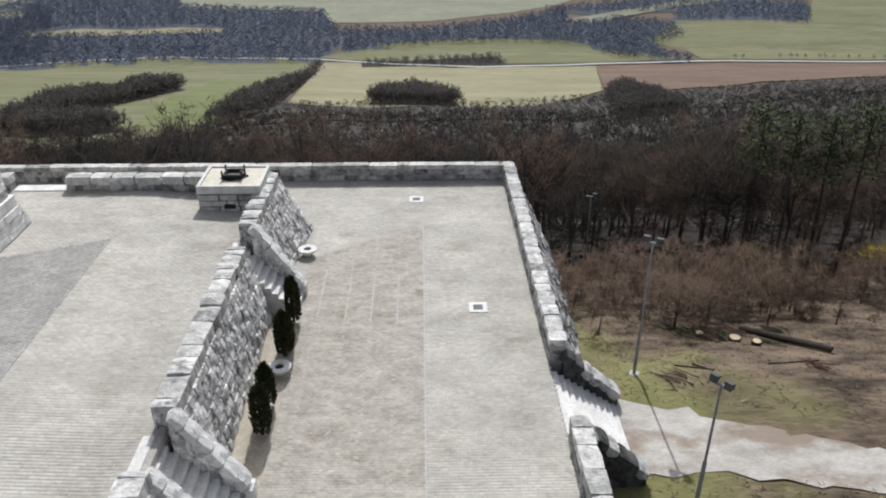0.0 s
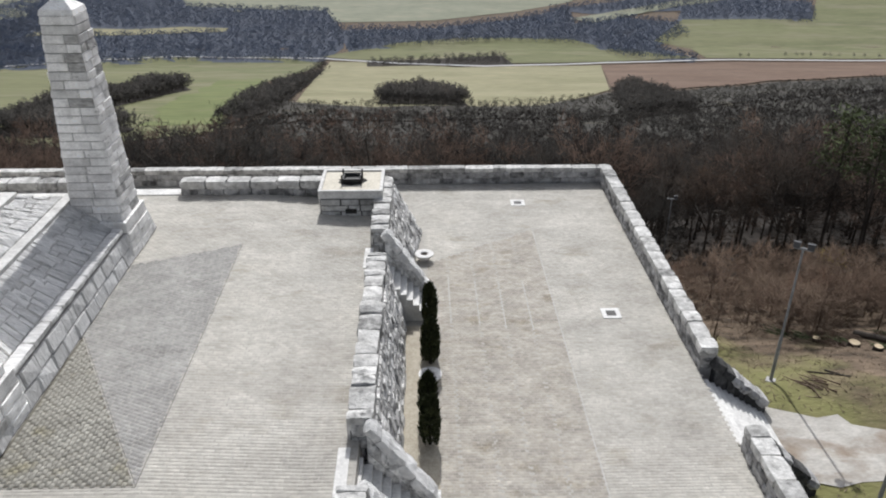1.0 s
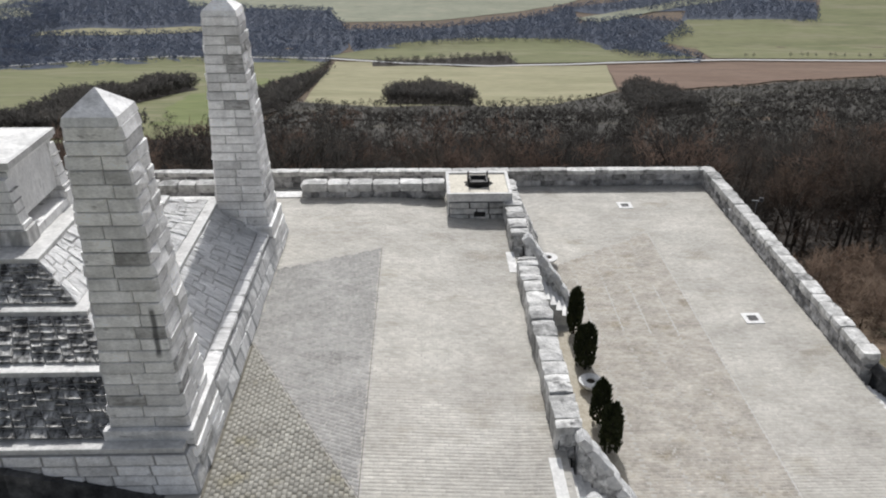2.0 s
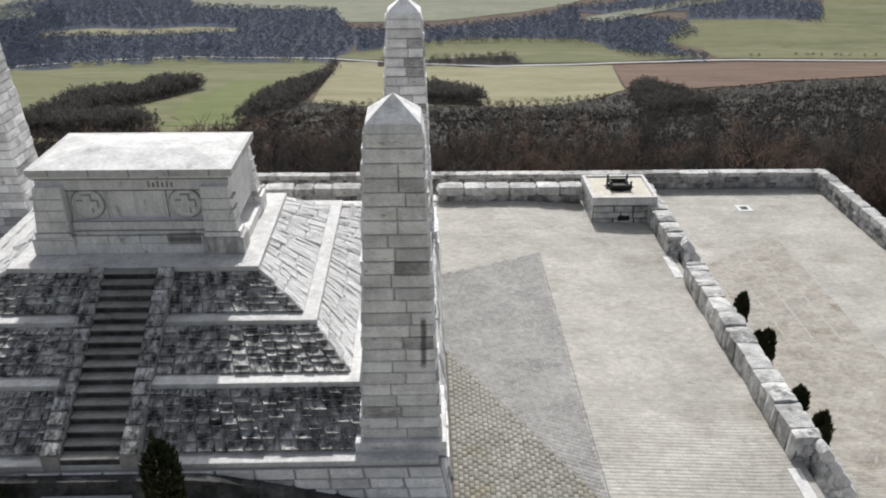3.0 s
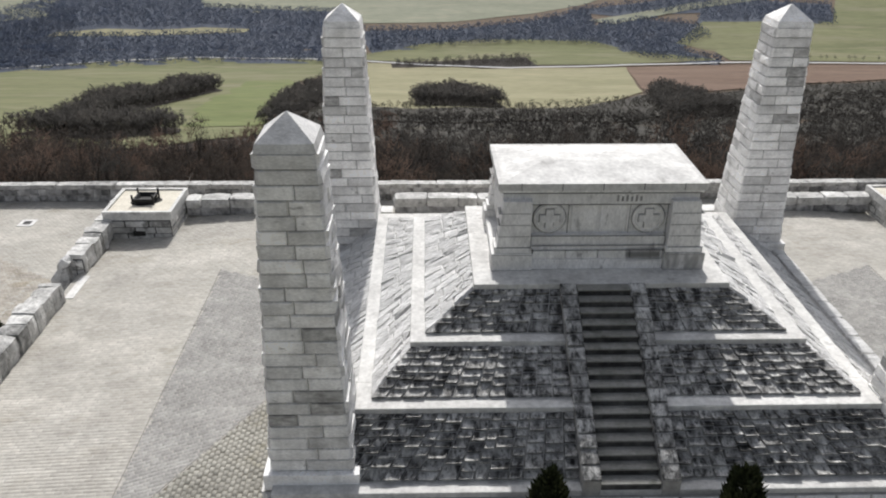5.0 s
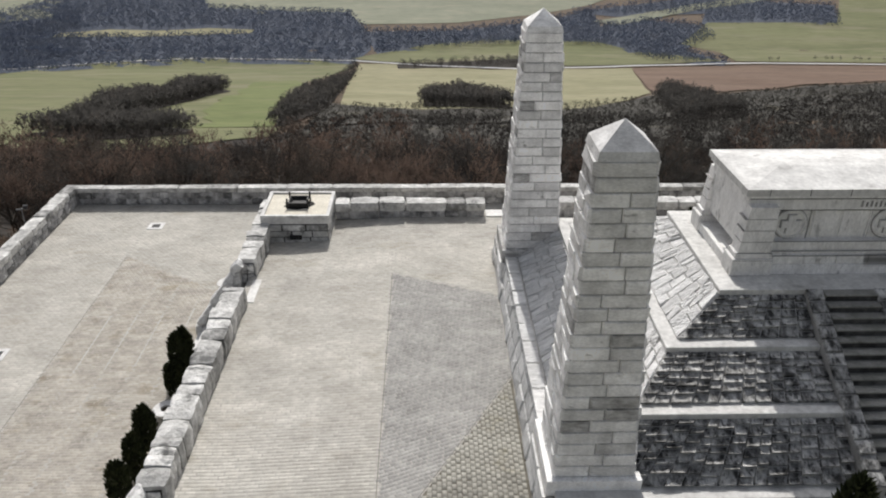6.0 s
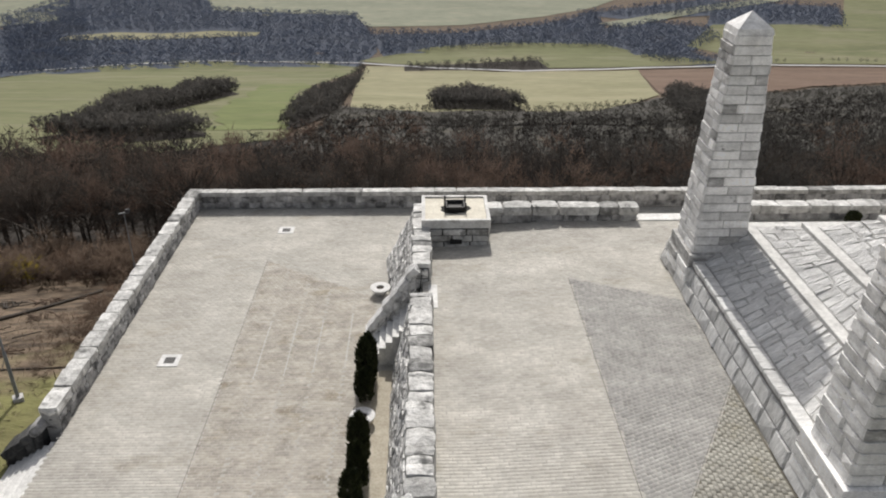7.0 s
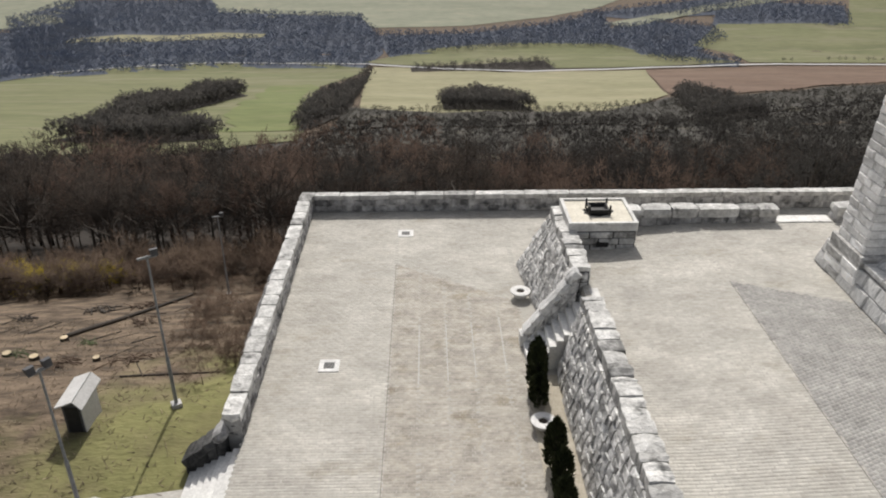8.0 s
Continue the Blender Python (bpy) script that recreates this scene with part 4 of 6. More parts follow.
def tomb():
    t = thing("tomb", "white stone sarcophagus tomb with roundels and a low hipped lid", "tomb")
    zb = 8.25
    part("plinth", box_bm(-3.45, 3.45, -2.05, 1.95, zb, zb + 0.35, 0.03), M_TOMB, t)
    for s in (1, -1):
        for f in (1, -1):
            y0, y1 = sorted((f * 1.3 - 0.05, f * 2.1 - 0.05))
            xa, xb = sorted((s * 2.15, s * 3.52))
            part("corner_plinth", box_bm(xa, xb, y0, y1, zb + 0.004, zb + 0.62, 0.04), M_TOMB, t)
            edge_y = (y0 - 0.004, y0 + 0.03) if f < 0 else (y1 - 0.03, y1 + 0.004)
            part("joint", box_bm(xa + 0.03, xb - 0.03, *edge_y, zb + 0.565, zb + 0.585), M_GROOVE, t)
            part("joint", box_bm(xa + 0.1, xb - 0.1, edge_y[0] + 0.09 * (f < 0) - 0.03 * (f > 0), edge_y[1] + 0.03 * (f < 0) - 0.09 * (f > 0) + 0.05, zb + 0.79, zb + 0.815), M_JOINT, t)
            part("corner_moulding", box_bm(min(s * 2.2, s * 3.42), max(s * 2.2, s * 3.42), y0 + 0.06, y1 - 0.06, zb + 0.62, zb + 0.8, 0.03), M_TOMB, t)
            bm = bmesh.new()
            lo = [(min(s * 2.25, s * 3.34), y0 + 0.1), (max(s * 2.25, s * 3.34), y1 - 0.1)]
            hi = [(min(s * 2.25, s * 3.16), y0 + (0.16 if f < 0 else 0.12)), (max(s * 2.25, s * 3.16), y1 - (0.12 if f < 0 else 0.16))]
            ring = lambda q, z: [(q[0][0], q[0][1], z), (q[1][0], q[0][1], z), (q[1][0], q[1][1], z), (q[0][0], q[1][1], z)]
            hexa(bm, ring(lo, zb + 0.8), ring(hi, zb + 2.4))
            part("corner_pier", bm, M_TOMB, t)
            for j in range(1, 4):
                z = zb + 0.8 + 1.6 * j / 4
                part("joint", box_bm(min(s * 2.28, s * 3.31), max(s * 2.28, s * 3.31), y0 + 0.1 - 0.002 + 0.05 * j / 4 - 0.006, y1 - 0.1 - 0.05 * j / 4 + 0.008, z - 0.009, z + 0.009), M_GROOVE, t)
    x = -2.14
    for w in (1.07, 1.07, 1.07, 1.07):
        part("base_block", box_bm(x + 0.01, x + w - 0.01, -1.98, 1.88, zb + 0.352, zb + 0.66, 0.02), M_TOMB, t)
        x += w
    part("moulding", box_bm(-2.2, 2.2, -1.9, 1.8, zb + 0.66, zb + 0.8, 0.03), M_TOMB, t)
    part("moulding", box_bm(-2.2, 2.2, -1.84, 1.74, zb + 0.8, zb + 1.12, 0.03), M_TOMB, t)
    part("wall", box_bm(-3.15, 3.15, -1.6, 1.5, zb + 0.8, zb + 2.4), M_TOMB, t)
    for f in (1, -1):
        for s in (1, -1):
            bm = lathe([(0.52, 0.0), (0.52, 0.07), (0.46, 0.1), (0.44, 0.06), (0.4, 0.05)], 28)
            y = -1.6 if f < 0 else 1.5
            for v in bm.verts:
                v.co = Vector((v.co.x + s * 1.62, y + f * v.co.z, v.co.y + zb + 1.68))
            bmesh.ops.recalc_face_normals(bm, faces=bm.faces[:])
            rd = part("roundel", bm, M_TOMB, t)
            bm = lathe([(0.5, 0.0), (0.565, 0.0), (0.565, 0.012), (0.5, 0.012)], 28)
            for v in bm.verts:
                v.co = Vector((v.co.x + s * 1.62, y + f * v.co.z, v.co.y + zb + 1.68))
            bmesh.ops.recalc_face_normals(bm, faces=bm.faces[:])
            part("roundel_groove", bm, M_GROOVE, rd)
            bm = bmesh.new()
            arms = [(0.12, 0.12), (0.12, 0.32), (-0.12, 0.32), (-0.12, 0.12), (-0.32, 0.12), (-0.32, -0.12), (-0.12, -0.12), (-0.12, -0.32), (0.12, -0.32), (0.12, -0.12), (0.32, -0.12), (0.32, 0.12)]
            cross = bm.faces.new([bm.verts.new((s * 1.62 + u, y + f * 0.04, zb + 1.68 + v)) for u, v in arms])
            out = bmesh.ops.extrude_face_region(bm, geom=[cross])
            for v in out["geom"]:
                if isinstance(v, bmesh.types.BMVert):
                    v.co.y += f * 0.09
            bmesh.ops.recalc_face_normals(bm, faces=bm.faces[:])
            for u0, u1, v0, v1 in ((-0.63, 0.63, 0.6, 0.63), (-0.63, 0.63, -0.63, -0.6), (-0.63, -0.6, -0.6, 0.6), (0.6, 0.63, -0.6, 0.6)):
                part("frame_groove", box_bm(s * 1.62 + u0, s * 1.62 + u1, y - 0.012, y + 0.012, zb + 1.68 + v0, zb + 1.68 + v1), M_GROOVE, rd)
            for u, v in ((0.35, 0.15), (0.15, 0.35)):
                part("cross_groove", box_bm(s * 1.62 - u, s * 1.62 + u, min(y, y + f * 0.062), max(y, y + f * 0.062), zb + 1.68 - v, zb + 1.68 + v), M_GROOVE, rd)
            part("cross_boss", bm, M_TOMB, rd)
            for x0, x1 in ((s * 0.98, s * 0.94), (s * 2.22, s * 2.18)):
                part("panel_rib", box_bm(min(x0, x1), max(x0, x1), y - 0.05, y + 0.05, zb + 1.12, zb + 2.2, 0.01), M_TOMB, t)
            part("panel", box_bm(min(s * 0.06, s * 0.88), max(s * 0.06, s * 0.88), y - 0.03, y + 0.03, zb + 1.2, zb + 2.15, 0.01), M_TOMB, t)
    for z, yy in ((zb + 0.664, 1.99), (zb + 0.802, 1.91), (zb + 1.125, 1.85), (zb + 2.2, 1.735), (zb + 2.63, 1.812)):
        part("joint", box_bm(-2.2 if z < zb + 2 else -3.18, 2.2 if z < zb + 2 else 3.18, -yy, -yy + 0.012, z - 0.016, z + 0.004), M_JOINT, t)
    for k in range(6):
        part("inscription_bar", box_bm(0.5 + 0.15 * k, 0.57 + 0.15 * k, -1.727, -1.7, zb + 2.3, zb + 2.52 - 0.05 * (k % 2)), M_GROOVE, t)
    part("frieze", box_bm(-3.17, 3.17, -1.72, 1.62, zb + 2.2, zb + 2.62, 0.02), M_TOMB, t)
    part("cornice", box_bm(-3.28, 3.28, -1.8, 1.7, zb + 2.62, zb + 2.74, 0.03), M_TOMB, t)
    bm = bmesh.new()
    box(bm, -3.34, 3.34, -1.86, 1.8, zb + 2.74, zb + 2.97)
    lid = part("lid", bm, M_COPING, t, "bleached low hipped stone lid")
    bm = bmesh.new()
    hexa(bm, [(-3.2, -1.72, zb + 2.97), (3.2, -1.72, zb + 2.97), (3.2, 1.66, zb + 2.97), (-3.2, 1.66, zb + 2.97)],
         [(-1.7, -0.25, zb + 3.16), (1.7, -0.25, zb + 3.16), (1.7, 0.15, zb + 3.16), (-1.7, 0.15, zb + 3.16)])
    part("hip", bm, M_COPING, lid)
    for k in range(5):
        x = -2.6 + k * 1.3
        part("lid_joint", box_bm(x - 0.01, x + 0.01, -1.866, -1.85, zb + 2.74, zb + 2.974), M_JOINT, lid)
    return t


pyramid()
tomb_stairs()
for cx in (-8.86, 8.86):
    for cy in (-6.86, 6.86):
        obelisk(cx, cy)
tomb()


def brazier_pedestal(s):
    p = thing("brazier_pedestal", "square pale stone pedestal with an inset top and iron fire basin", "pedestal", "fire pedestals at the terrace corners")
    cx, cy = s * 20.05, 12.4
    part("base", box_bm(cx - 1.62, cx + 1.62, cy - 1.57, cy + 1.46, 2.6, 3.95), M_JOINT, p)
    corner = [(cx - 1.62, cy - 1.57), (cx + 1.62, cy - 1.57), (cx + 1.62, cy + 1.46), (cx - 1.62, cy + 1.46)]
    for (xa, ya), (xb, yb) in zip(corner, corner[1:] + corner[:1]):
        clad(p, "base_stone", M_WALLTOP, [(xa, ya, 2.9), (xb, yb, 2.9), (xb, yb, 3.94), (xa, ya, 3.94)], 3, 0.95, 0.06, 0.025, 0.4)
    part("slab", box_bm(cx - 1.72, cx + 1.72, cy - 1.55, cy + 1.55, 3.95, 4.32, 0.04), M_COPING, p)
    part("inset", box_bm(cx - 1.53, cx + 1.53, cy - 1.36, cy + 1.36, 4.3, 4.335, 0.01), M_CREAM, p, "cream sanded slab")
    ring = random.Random(int(cx))
    bm = bmesh.new()
    bm.faces.new([bm.verts.new((cx + ring.uniform(0.62, 0.85) * math.cos(a * math.pi / 8), cy + ring.uniform(0.55, 0.72) * math.sin(a * math.pi / 8), 4.339)) for a in range(16)])
    part("soot_patch", bm, M_SOOT, p, "black soot round the fire basin")
    for a, b, c, d in ((-1.72, 1.72, -1.55, -1.37), (-1.72, 1.72, 1.37, 1.55), (-1.72, -1.54, -1.37, 1.37), (1.54, 1.72, -1.37, 1.37)):
        part("rim", box_bm(cx + a, cx + b, cy + c, cy + d, 4.32, 4.42, 0.02), M_COPING, p)
    part("base_opening", box_bm(cx - 0.3, cx + 0.3, cy - 1.66, cy - 1.56, 3.14, 3.4), M_IRON, p)
    basin = part("fire_basin", lathe([(0.5, 4.34), (0.62, 4.38), (0.7, 4.64), (0.6, 4.64), (0.48, 4.46)], 4), M_IRON, p, "black iron fire basin")
    basin.location = (cx, cy, 0)
    basin.rotation_euler = (0, 0, math.pi / 4)
    for sx in (-1, 1):
        for sy in (-1, 1):
            part("post", box_bm(cx + sx * 0.52 - 0.045, cx + sx * 0.52 + 0.045, cy + sy * 0.46 - 0.045, cy + sy * 0.46 + 0.045, 4.33, 4.86, 0.01), M_IRON, p)
    return p


for s in (1, -1):
    brazier_pedestal(s)

# ---- plants ----
def tube(p, q, r0, r1, n=3):
    """Corners and triangles of a tapered stick from p to q."""
    p, q = np.asarray(p, float), np.asarray(q, float)
    d = (q - p) / max(np.linalg.norm(q - p), 1e-6)
    a = np.cross(d, (0.3, 0.5, 0.81))
    a /= np.linalg.norm(a) + 1e-9
    b = np.cross(d, a)
    ang = np.arange(n) * 2 * np.pi / n
    ring = np.cos(ang)[:, None] * a + np.sin(ang)[:, None] * b
    verts = np.concatenate([p + r0 * ring, q + r1 * ring])
    tris = [(i, (i + 1) % n, n + (i + 1) % n) for i in range(n)] + [(i, n + (i + 1) % n, n + i) for i in range(n)]
    return verts, np.array(tris)


def blade(p, q, w, r):
    """One thin twig as a single narrow triangle pair."""
    p, q = np.asarray(p, float), np.asarray(q, float)
    side = np.cross(q - p, r.normal(size=3))
    side *= w / (np.linalg.norm(side) + 1e-9)
    return np.array([p - side, p + side, q]), np.array([(0, 1, 2)])


def merge(bits):
    verts, tris, n = [], [], 0
    for v, t in bits:
        verts.append(v)
        tris.append(t + n)
        n += len(v)
    return np.concatenate(verts), np.concatenate(tris)


def spray(s, out, length, w, r):
    """A flat spray of fine twigs lying in the skin of a crown."""
    o = out + r.normal(size=3) * 0.35
    t = np.cross(o, r.normal(size=3))
    t *= length / (np.linalg.norm(t) + 1e-9)
    b = np.cross(o, t)
    b *= w / (np.linalg.norm(b) + 1e-9)
    return np.array([s - t / 2 - b, s - t / 2 + b, s + t / 2]), np.array([(0, 1, 2)])


def dome_tree(seed, limbs, twigs, twig_w, wide=0.36, low=0.3, split=False, short=1.0, sprays=0, spray_l=0.08, spray_w=0.014):
    """A leafless tree of unit height with a rounded crown: twigs fan out from the limbs to a lumpy dome."""
    r = np.random.RandomState(seed)
    top = np.array((r.uniform(-0.04, 0.04), r.uniform(-0.04, 0.04), 0.5))
    bits, fine = [tube((0, 0, -0.06), top, 0.013, 0.008, 4)], []
    for k in range(limbs):
        az, up = k * 2.4 + r.uniform(-0.4, 0.4), ((k + 0.5) / limbs) ** 0.8
        flat = math.sqrt(max(0.0, 1 - up * up))
        lump = r.uniform(0.75, 1.1)
        tip = np.array((math.cos(az) * wide * flat * lump, math.sin(az) * wide * flat * lump, low + 0.12 + (0.86 - low) * up * lump))
        fork = top * r.uniform(0.45, 1.0)
        if limbs > 9:
            bits.append(tube(fork, tip, 0.006, 0.0015, 3))
        out = tip - (0, 0, low)
        out /= np.linalg.norm(out)
        for _ in range(sprays):
            s = tip + r.normal(size=3) * (0.085, 0.085, 0.06) - out * r.uniform(0, 0.1)
            fine.append(spray(s, out, spray_l * r.uniform(0.6, 1.4), spray_w * r.uniform(0.6, 1.3), r))
        for _ in range(twigs):
            g = r.uniform(0, 1) ** 0.5
            s = fork + (tip - fork) * g + r.normal(size=3) * 0.045 * g
            d = out * 0.35 + r.normal(size=3) * 0.6 + (0, 0, 0.1)
            fine.append(blade(s, s + d / np.linalg.norm(d) * r.uniform(0.05, 0.13) * short, twig_w, r))
    return (merge(bits), merge(fine)) if split else merge(bits + fine)


def twig_tree(seed, limbs, subs, blades, w, length, wide=0.34, low=0.42, wooded=True):
    """A leafless tree of unit height: limbs fork from the stem, each ends in a few boughs, and every bough in a brush of fine twigs that point outward."""
    r = np.random.RandomState(seed)
    lean = np.array((r.uniform(-0.03, 0.03), r.uniform(-0.03, 0.03), 0.62))
    bits, fine = [tube((0, 0, -0.06), lean, 0.014, 0.006, 5 if wooded else 3)], []
    heart = np.array((0, 0, low))
    for k in range(limbs):
        az, up = k * 2.4 + r.uniform(-0.5, 0.5), ((k + 0.6) / limbs) ** 0.75
        flat, lump = math.sqrt(max(0.02, 1 - up * up)), r.uniform(0.72, 1.08)
        tip = np.array((math.cos(az) * wide * flat * lump, math.sin(az) * wide * flat * lump, low + (0.93 - low) * (0.12 + 0.88 * up) * lump))
        fork = lean * r.uniform(0.5, 1.0)
        if wooded:
            bits.append(tube(fork, tip, 0.006, 0.002, 3))
        for _ in range(subs):
            bough = tip + r.normal(size=3) * (0.075, 0.075, 0.055)
            if wooded:
                bits.append(tube(fork + (tip - fork) * r.uniform(0.45, 0.9), bough, 0.003, 0.001, 3))
            out = bough - heart
            out /= np.linalg.norm(out) + 1e-6
            for _ in range(blades):
                a = bough + r.normal(size=3) * 0.028 - out * r.uniform(0.0, 0.06)
                d = out * 0.6 + r.normal(size=3) * 0.55 + (0, 0, 0.1)
                fine.append(blade(a, a + d / np.linalg.norm(d) * length * r.uniform(0.5, 1.3), w, r))
    return merge(bits), merge(fine)


def scatter_stuff(name, spots, heights, variants, material, label, category, seed, lift=0.0):
    """Many plants joined into one mesh: each spot takes a variant, turned and scaled."""
    r = np.random.RandomState(seed)
    allv, allt, alln, n = [], [], [], 0
    for (x, y), h in zip(spots, heights):
        v, t = variants[r.randint(len(variants))]
        a, k = r.uniform(0, 6.28), r.uniform(0.85, 1.2)
        c, s = math.cos(a), math.sin(a)
        w = np.stack([(c * v[:, 0] - s * v[:, 1]) * h * k, (s * v[:, 0] + c * v[:, 1]) * h * k, v[:, 2] * h], 1)
        allv.append(w + (x, y, float(terrain(x, y)) + lift))
        allt.append(t + n)
        alln.append(crown_normals(w, (0, 0, 0.5 * h)))
        n += len(v)
    me = array_mesh(name, np.concatenate(allv), np.concatenate(allt), material, np.concatenate(alln))
    return tagged(new(name, me), label, category, kind="stuff")


def near_trees():
    """Leafless trees at the wood's edge, each with a trunk and a crown of twigs."""
    made = []
    for k in range(5):
        wood, fine = twig_tree(20 + k, 13, 4, 36, 0.0025, 0.075, 0.34 + 0.02 * k, 0.3 + 0.03 * (k % 3))
        wood, fine = [(v * (13.0 + k), t) for v, t in (wood, fine)]
        made += [(array_mesh("trunk", *wood, M_BARK), array_mesh("crown", *fine, stuff, crown_normals(fine[0], (0, 0, 7.0)))) for stuff in (M_TWIG, M_TWIG_GREY, M_TWIG_DARK if k % 3 == 1 else M_TWIG_RED)]
    r = np.random.RandomState(5)
    spots = []
    while len(spots) < 300:
        x, y = r.uniform(-95, 105), r.uniform(24, 92)
        side = abs(x) > 39
        if y < ((43 if x < 0 else 31) if side else 36) + (abs(x) - 39) * 0.05 * side:
            continue
        if all((x - a) ** 2 + (y - b) ** 2 > 27 for a, b in spots):
            spots.append((x, y))
    for x, y in spots:
        t = thing("bare_tree", "leafless dark grey-brown deciduous tree on the wooded slope", "tree", "bare trees below the terrace")
        trunk, crown = made[3 * r.randint(5) + (r.choice((0, 1, 2), p=(0.4, 0.15, 0.45)) if x < 0 else r.choice((0, 1, 2), p=(0.35, 0.3, 0.35)))]
        grown = min(r.uniform(0.62, 1.02), (35.0 - (0.36 if x < -20 else 0.335) * (y + 25) - 14.3 - float(terrain(x, y))) / 15.5)
        m = Matrix.Rotation(r.uniform(0, 6.28), 4, "Z") @ Matrix.Diagonal((*(Vector((1, 1, 1)) * max(grown, 0.4)), 1))
        t.matrix_basis = Matrix.Translation((x, y, float(terrain(x, y)))) @ m
        piece("trunk", trunk, t)
        piece("crown", crown, t)


def pines():
    """Tall pines with long bare stems and dark green tops."""
    r = np.random.RandomState(11)
    made = []
    for k in range(3):
        h = 14.0 + k
        wood = [tube((0, 0, -1), (0.5 * (k - 1), 0.3, h), 0.17, 0.05, 6)]
        fine = []
        for j in range(16):
            z = h * (0.6 + 0.39 * j / 16)
            az, reach = j * 2.4 + r.uniform(-0.4, 0.4), (1.9 - 1.1 * j / 16) * r.uniform(0.5, 1.1)
            root = np.array((0.5 * (k - 1) * z / h, 0.3 * z / h, z))
            end = root + (math.cos(az) * reach, math.sin(az) * reach, 0.45 * reach)
            wood.append(tube(root, end, 0.06, 0.02, 3))
            for _ in range(52):
                c = root + (end - root) * r.uniform(0.45, 1.1) + r.normal(size=3) * (0.5, 0.5, 0.28)
                fine.append(blade(c, c + r.normal(size=3) * (0.3, 0.3, 0.22) + (0, 0, 0.12), 0.07, r))
        made.append((array_mesh("trunk", *merge(wood), M_BARK), array_mesh("crown", *merge(fine), M_PINE, crown_normals(merge(fine)[0], (0, 0, 0.76 * h)))))
    for x, y in ((58.3, 31.4), (60.7, 29.6), (63.0, 28.6), (65.2, 28.2), (72.5, 32.0), (75.5, 30.5)):
        t = thing("pine_tree", "tall pine with a bare stem and dark green top", "tree", "pines at the edge of the clearing")
        t.location = (x, y, float(terrain(x, y)))
        trunk, crown = made[r.randint(3)]
        piece("trunk", trunk, t)
        piece("crown", crown, t)


def brush():
    """Leafless bushes round the clearings, some in yellow blossom."""
    made = [(v * (2.7, 2.7, 2.6), t) for v, t in [merge(twig_tree(60 + k, 14, 3, 14, 0.0055, 0.19, 0.58, 0.06)) for k in range(5)]]
    meshes = [array_mesh("bush", *m, M_BRUSH, crown_normals(m[0], (0, 0, 0.3))) for m in made]
    gold = array_mesh("bush", *made[0], M_YELLOW, crown_normals(made[0][0], (0, 0, 0.3)))
    r = np.random.RandomState(8)
    spare = []
    for side, count in ((1, 150), (-1, 130)):
        n = 0
        while n < count:
            x, y = side * r.uniform(38.2, 72), r.uniform(9, 42) + (6 if side < 0 else 0)
            edge = 9.8 + 0.12 * (abs(x) - 38) if side > 0 else 33.0
            if y < edge:
                continue
            n += 1
            k = r.uniform(0.8, 1.75)
            if y > edge + 14:
                spare.append((x, y))
                continue
            t = tagged(new("bush", RNG.choice(meshes)), "leafless brown bush on the slope beside the terrace", "bush", "bushes round the clearing")
            t.matrix_basis = Matrix.Translation((x, y, float(terrain(x, y)))) @ Matrix.Rotation(r.uniform(0, 6.28), 4, "Z") @ Matrix.Diagonal((k, k, k * r.uniform(0.7, 1.2), 1))
    for x, y in ((57.5, 27.5), (70, 30), (72, 30.5), (73.5, 29.5), (-64, 35.5), (-61.5, 34.5), (-59, 35.5), (-57, 36.5), (-66, 36.5), (-62, 38)):
        t = tagged(new("bush", gold), "bush in yellow spring blossom on the slope", "bush", "bushes round the clearing")
        t.matrix_basis = Matrix.Translation((x, y, float(terrain(x, y)))) @ Matrix.Rotation(r.uniform(0, 6.28), 4, "Z") @ Matrix.Diagonal((1.3, 1.3, 1.2, 1))
    for _ in range(150):
        x, y = -r.uniform(38.6, 47.5), r.uniform(7, 36)
        if r.uniform() < (abs(x) - 38) / (5.5 + 0.12 * y):
            continue
        k = r.uniform(0.35, 0.8)
        t = tagged(new("bush", RNG.choice(meshes)), "leafless brown bush on the slope beside the terrace", "bush", "bushes round the clearing")
        t.matrix_basis = Matrix.Translation((x, y, float(terrain(x, y)))) @ Matrix.Rotation(r.uniform(0, 6.28), 4, "Z") @ Matrix.Diagonal((k, k, k, 1))
    for _ in range(300):
        x, y = r.uniform(-75, 85), r.uniform(27, 80)
        if abs(x) > 40 or y > 34:
            spare.append((x, y))
    light = [(v * 2.0, t) for v, t in [dome_tree(160 + k, 8, 6, 0.01, 0.6, 0.05, sprays=10, spray_l=0.22, spray_w=0.02) for k in range(4)]]
    scatter_stuff("undergrowth", spare, r.uniform(0.7, 1.3, len(spare)), light, M_UNDER, "leafless undergrowth beneath the trees", "undergrowth", 12)


def spots_in(poly, step, seed, keep=None):
    r = np.random.RandomState(seed)
    xs, ys = [p[0] for p in poly], [p[1] for p in poly]
    gx, gy = np.meshgrid(np.arange(min(xs), max(xs), step), np.arange(min(ys), max(ys), step))
    x, y = gx.ravel() + r.uniform(-0.45, 0.45, gx.size) * step, gy.ravel() + r.uniform(-0.45, 0.45, gx.size) * step
    ok = inside(poly, x, y)
    return np.stack([x[ok], y[ok]], 1)


GLADE = [(-612, 1238), (-530, 1246), (-468, 1242), (-380, 1262), (-300, 1272), (-300, 1300), (-380, 1312), (-460, 1290), (-540, 1298), (-612, 1270)]


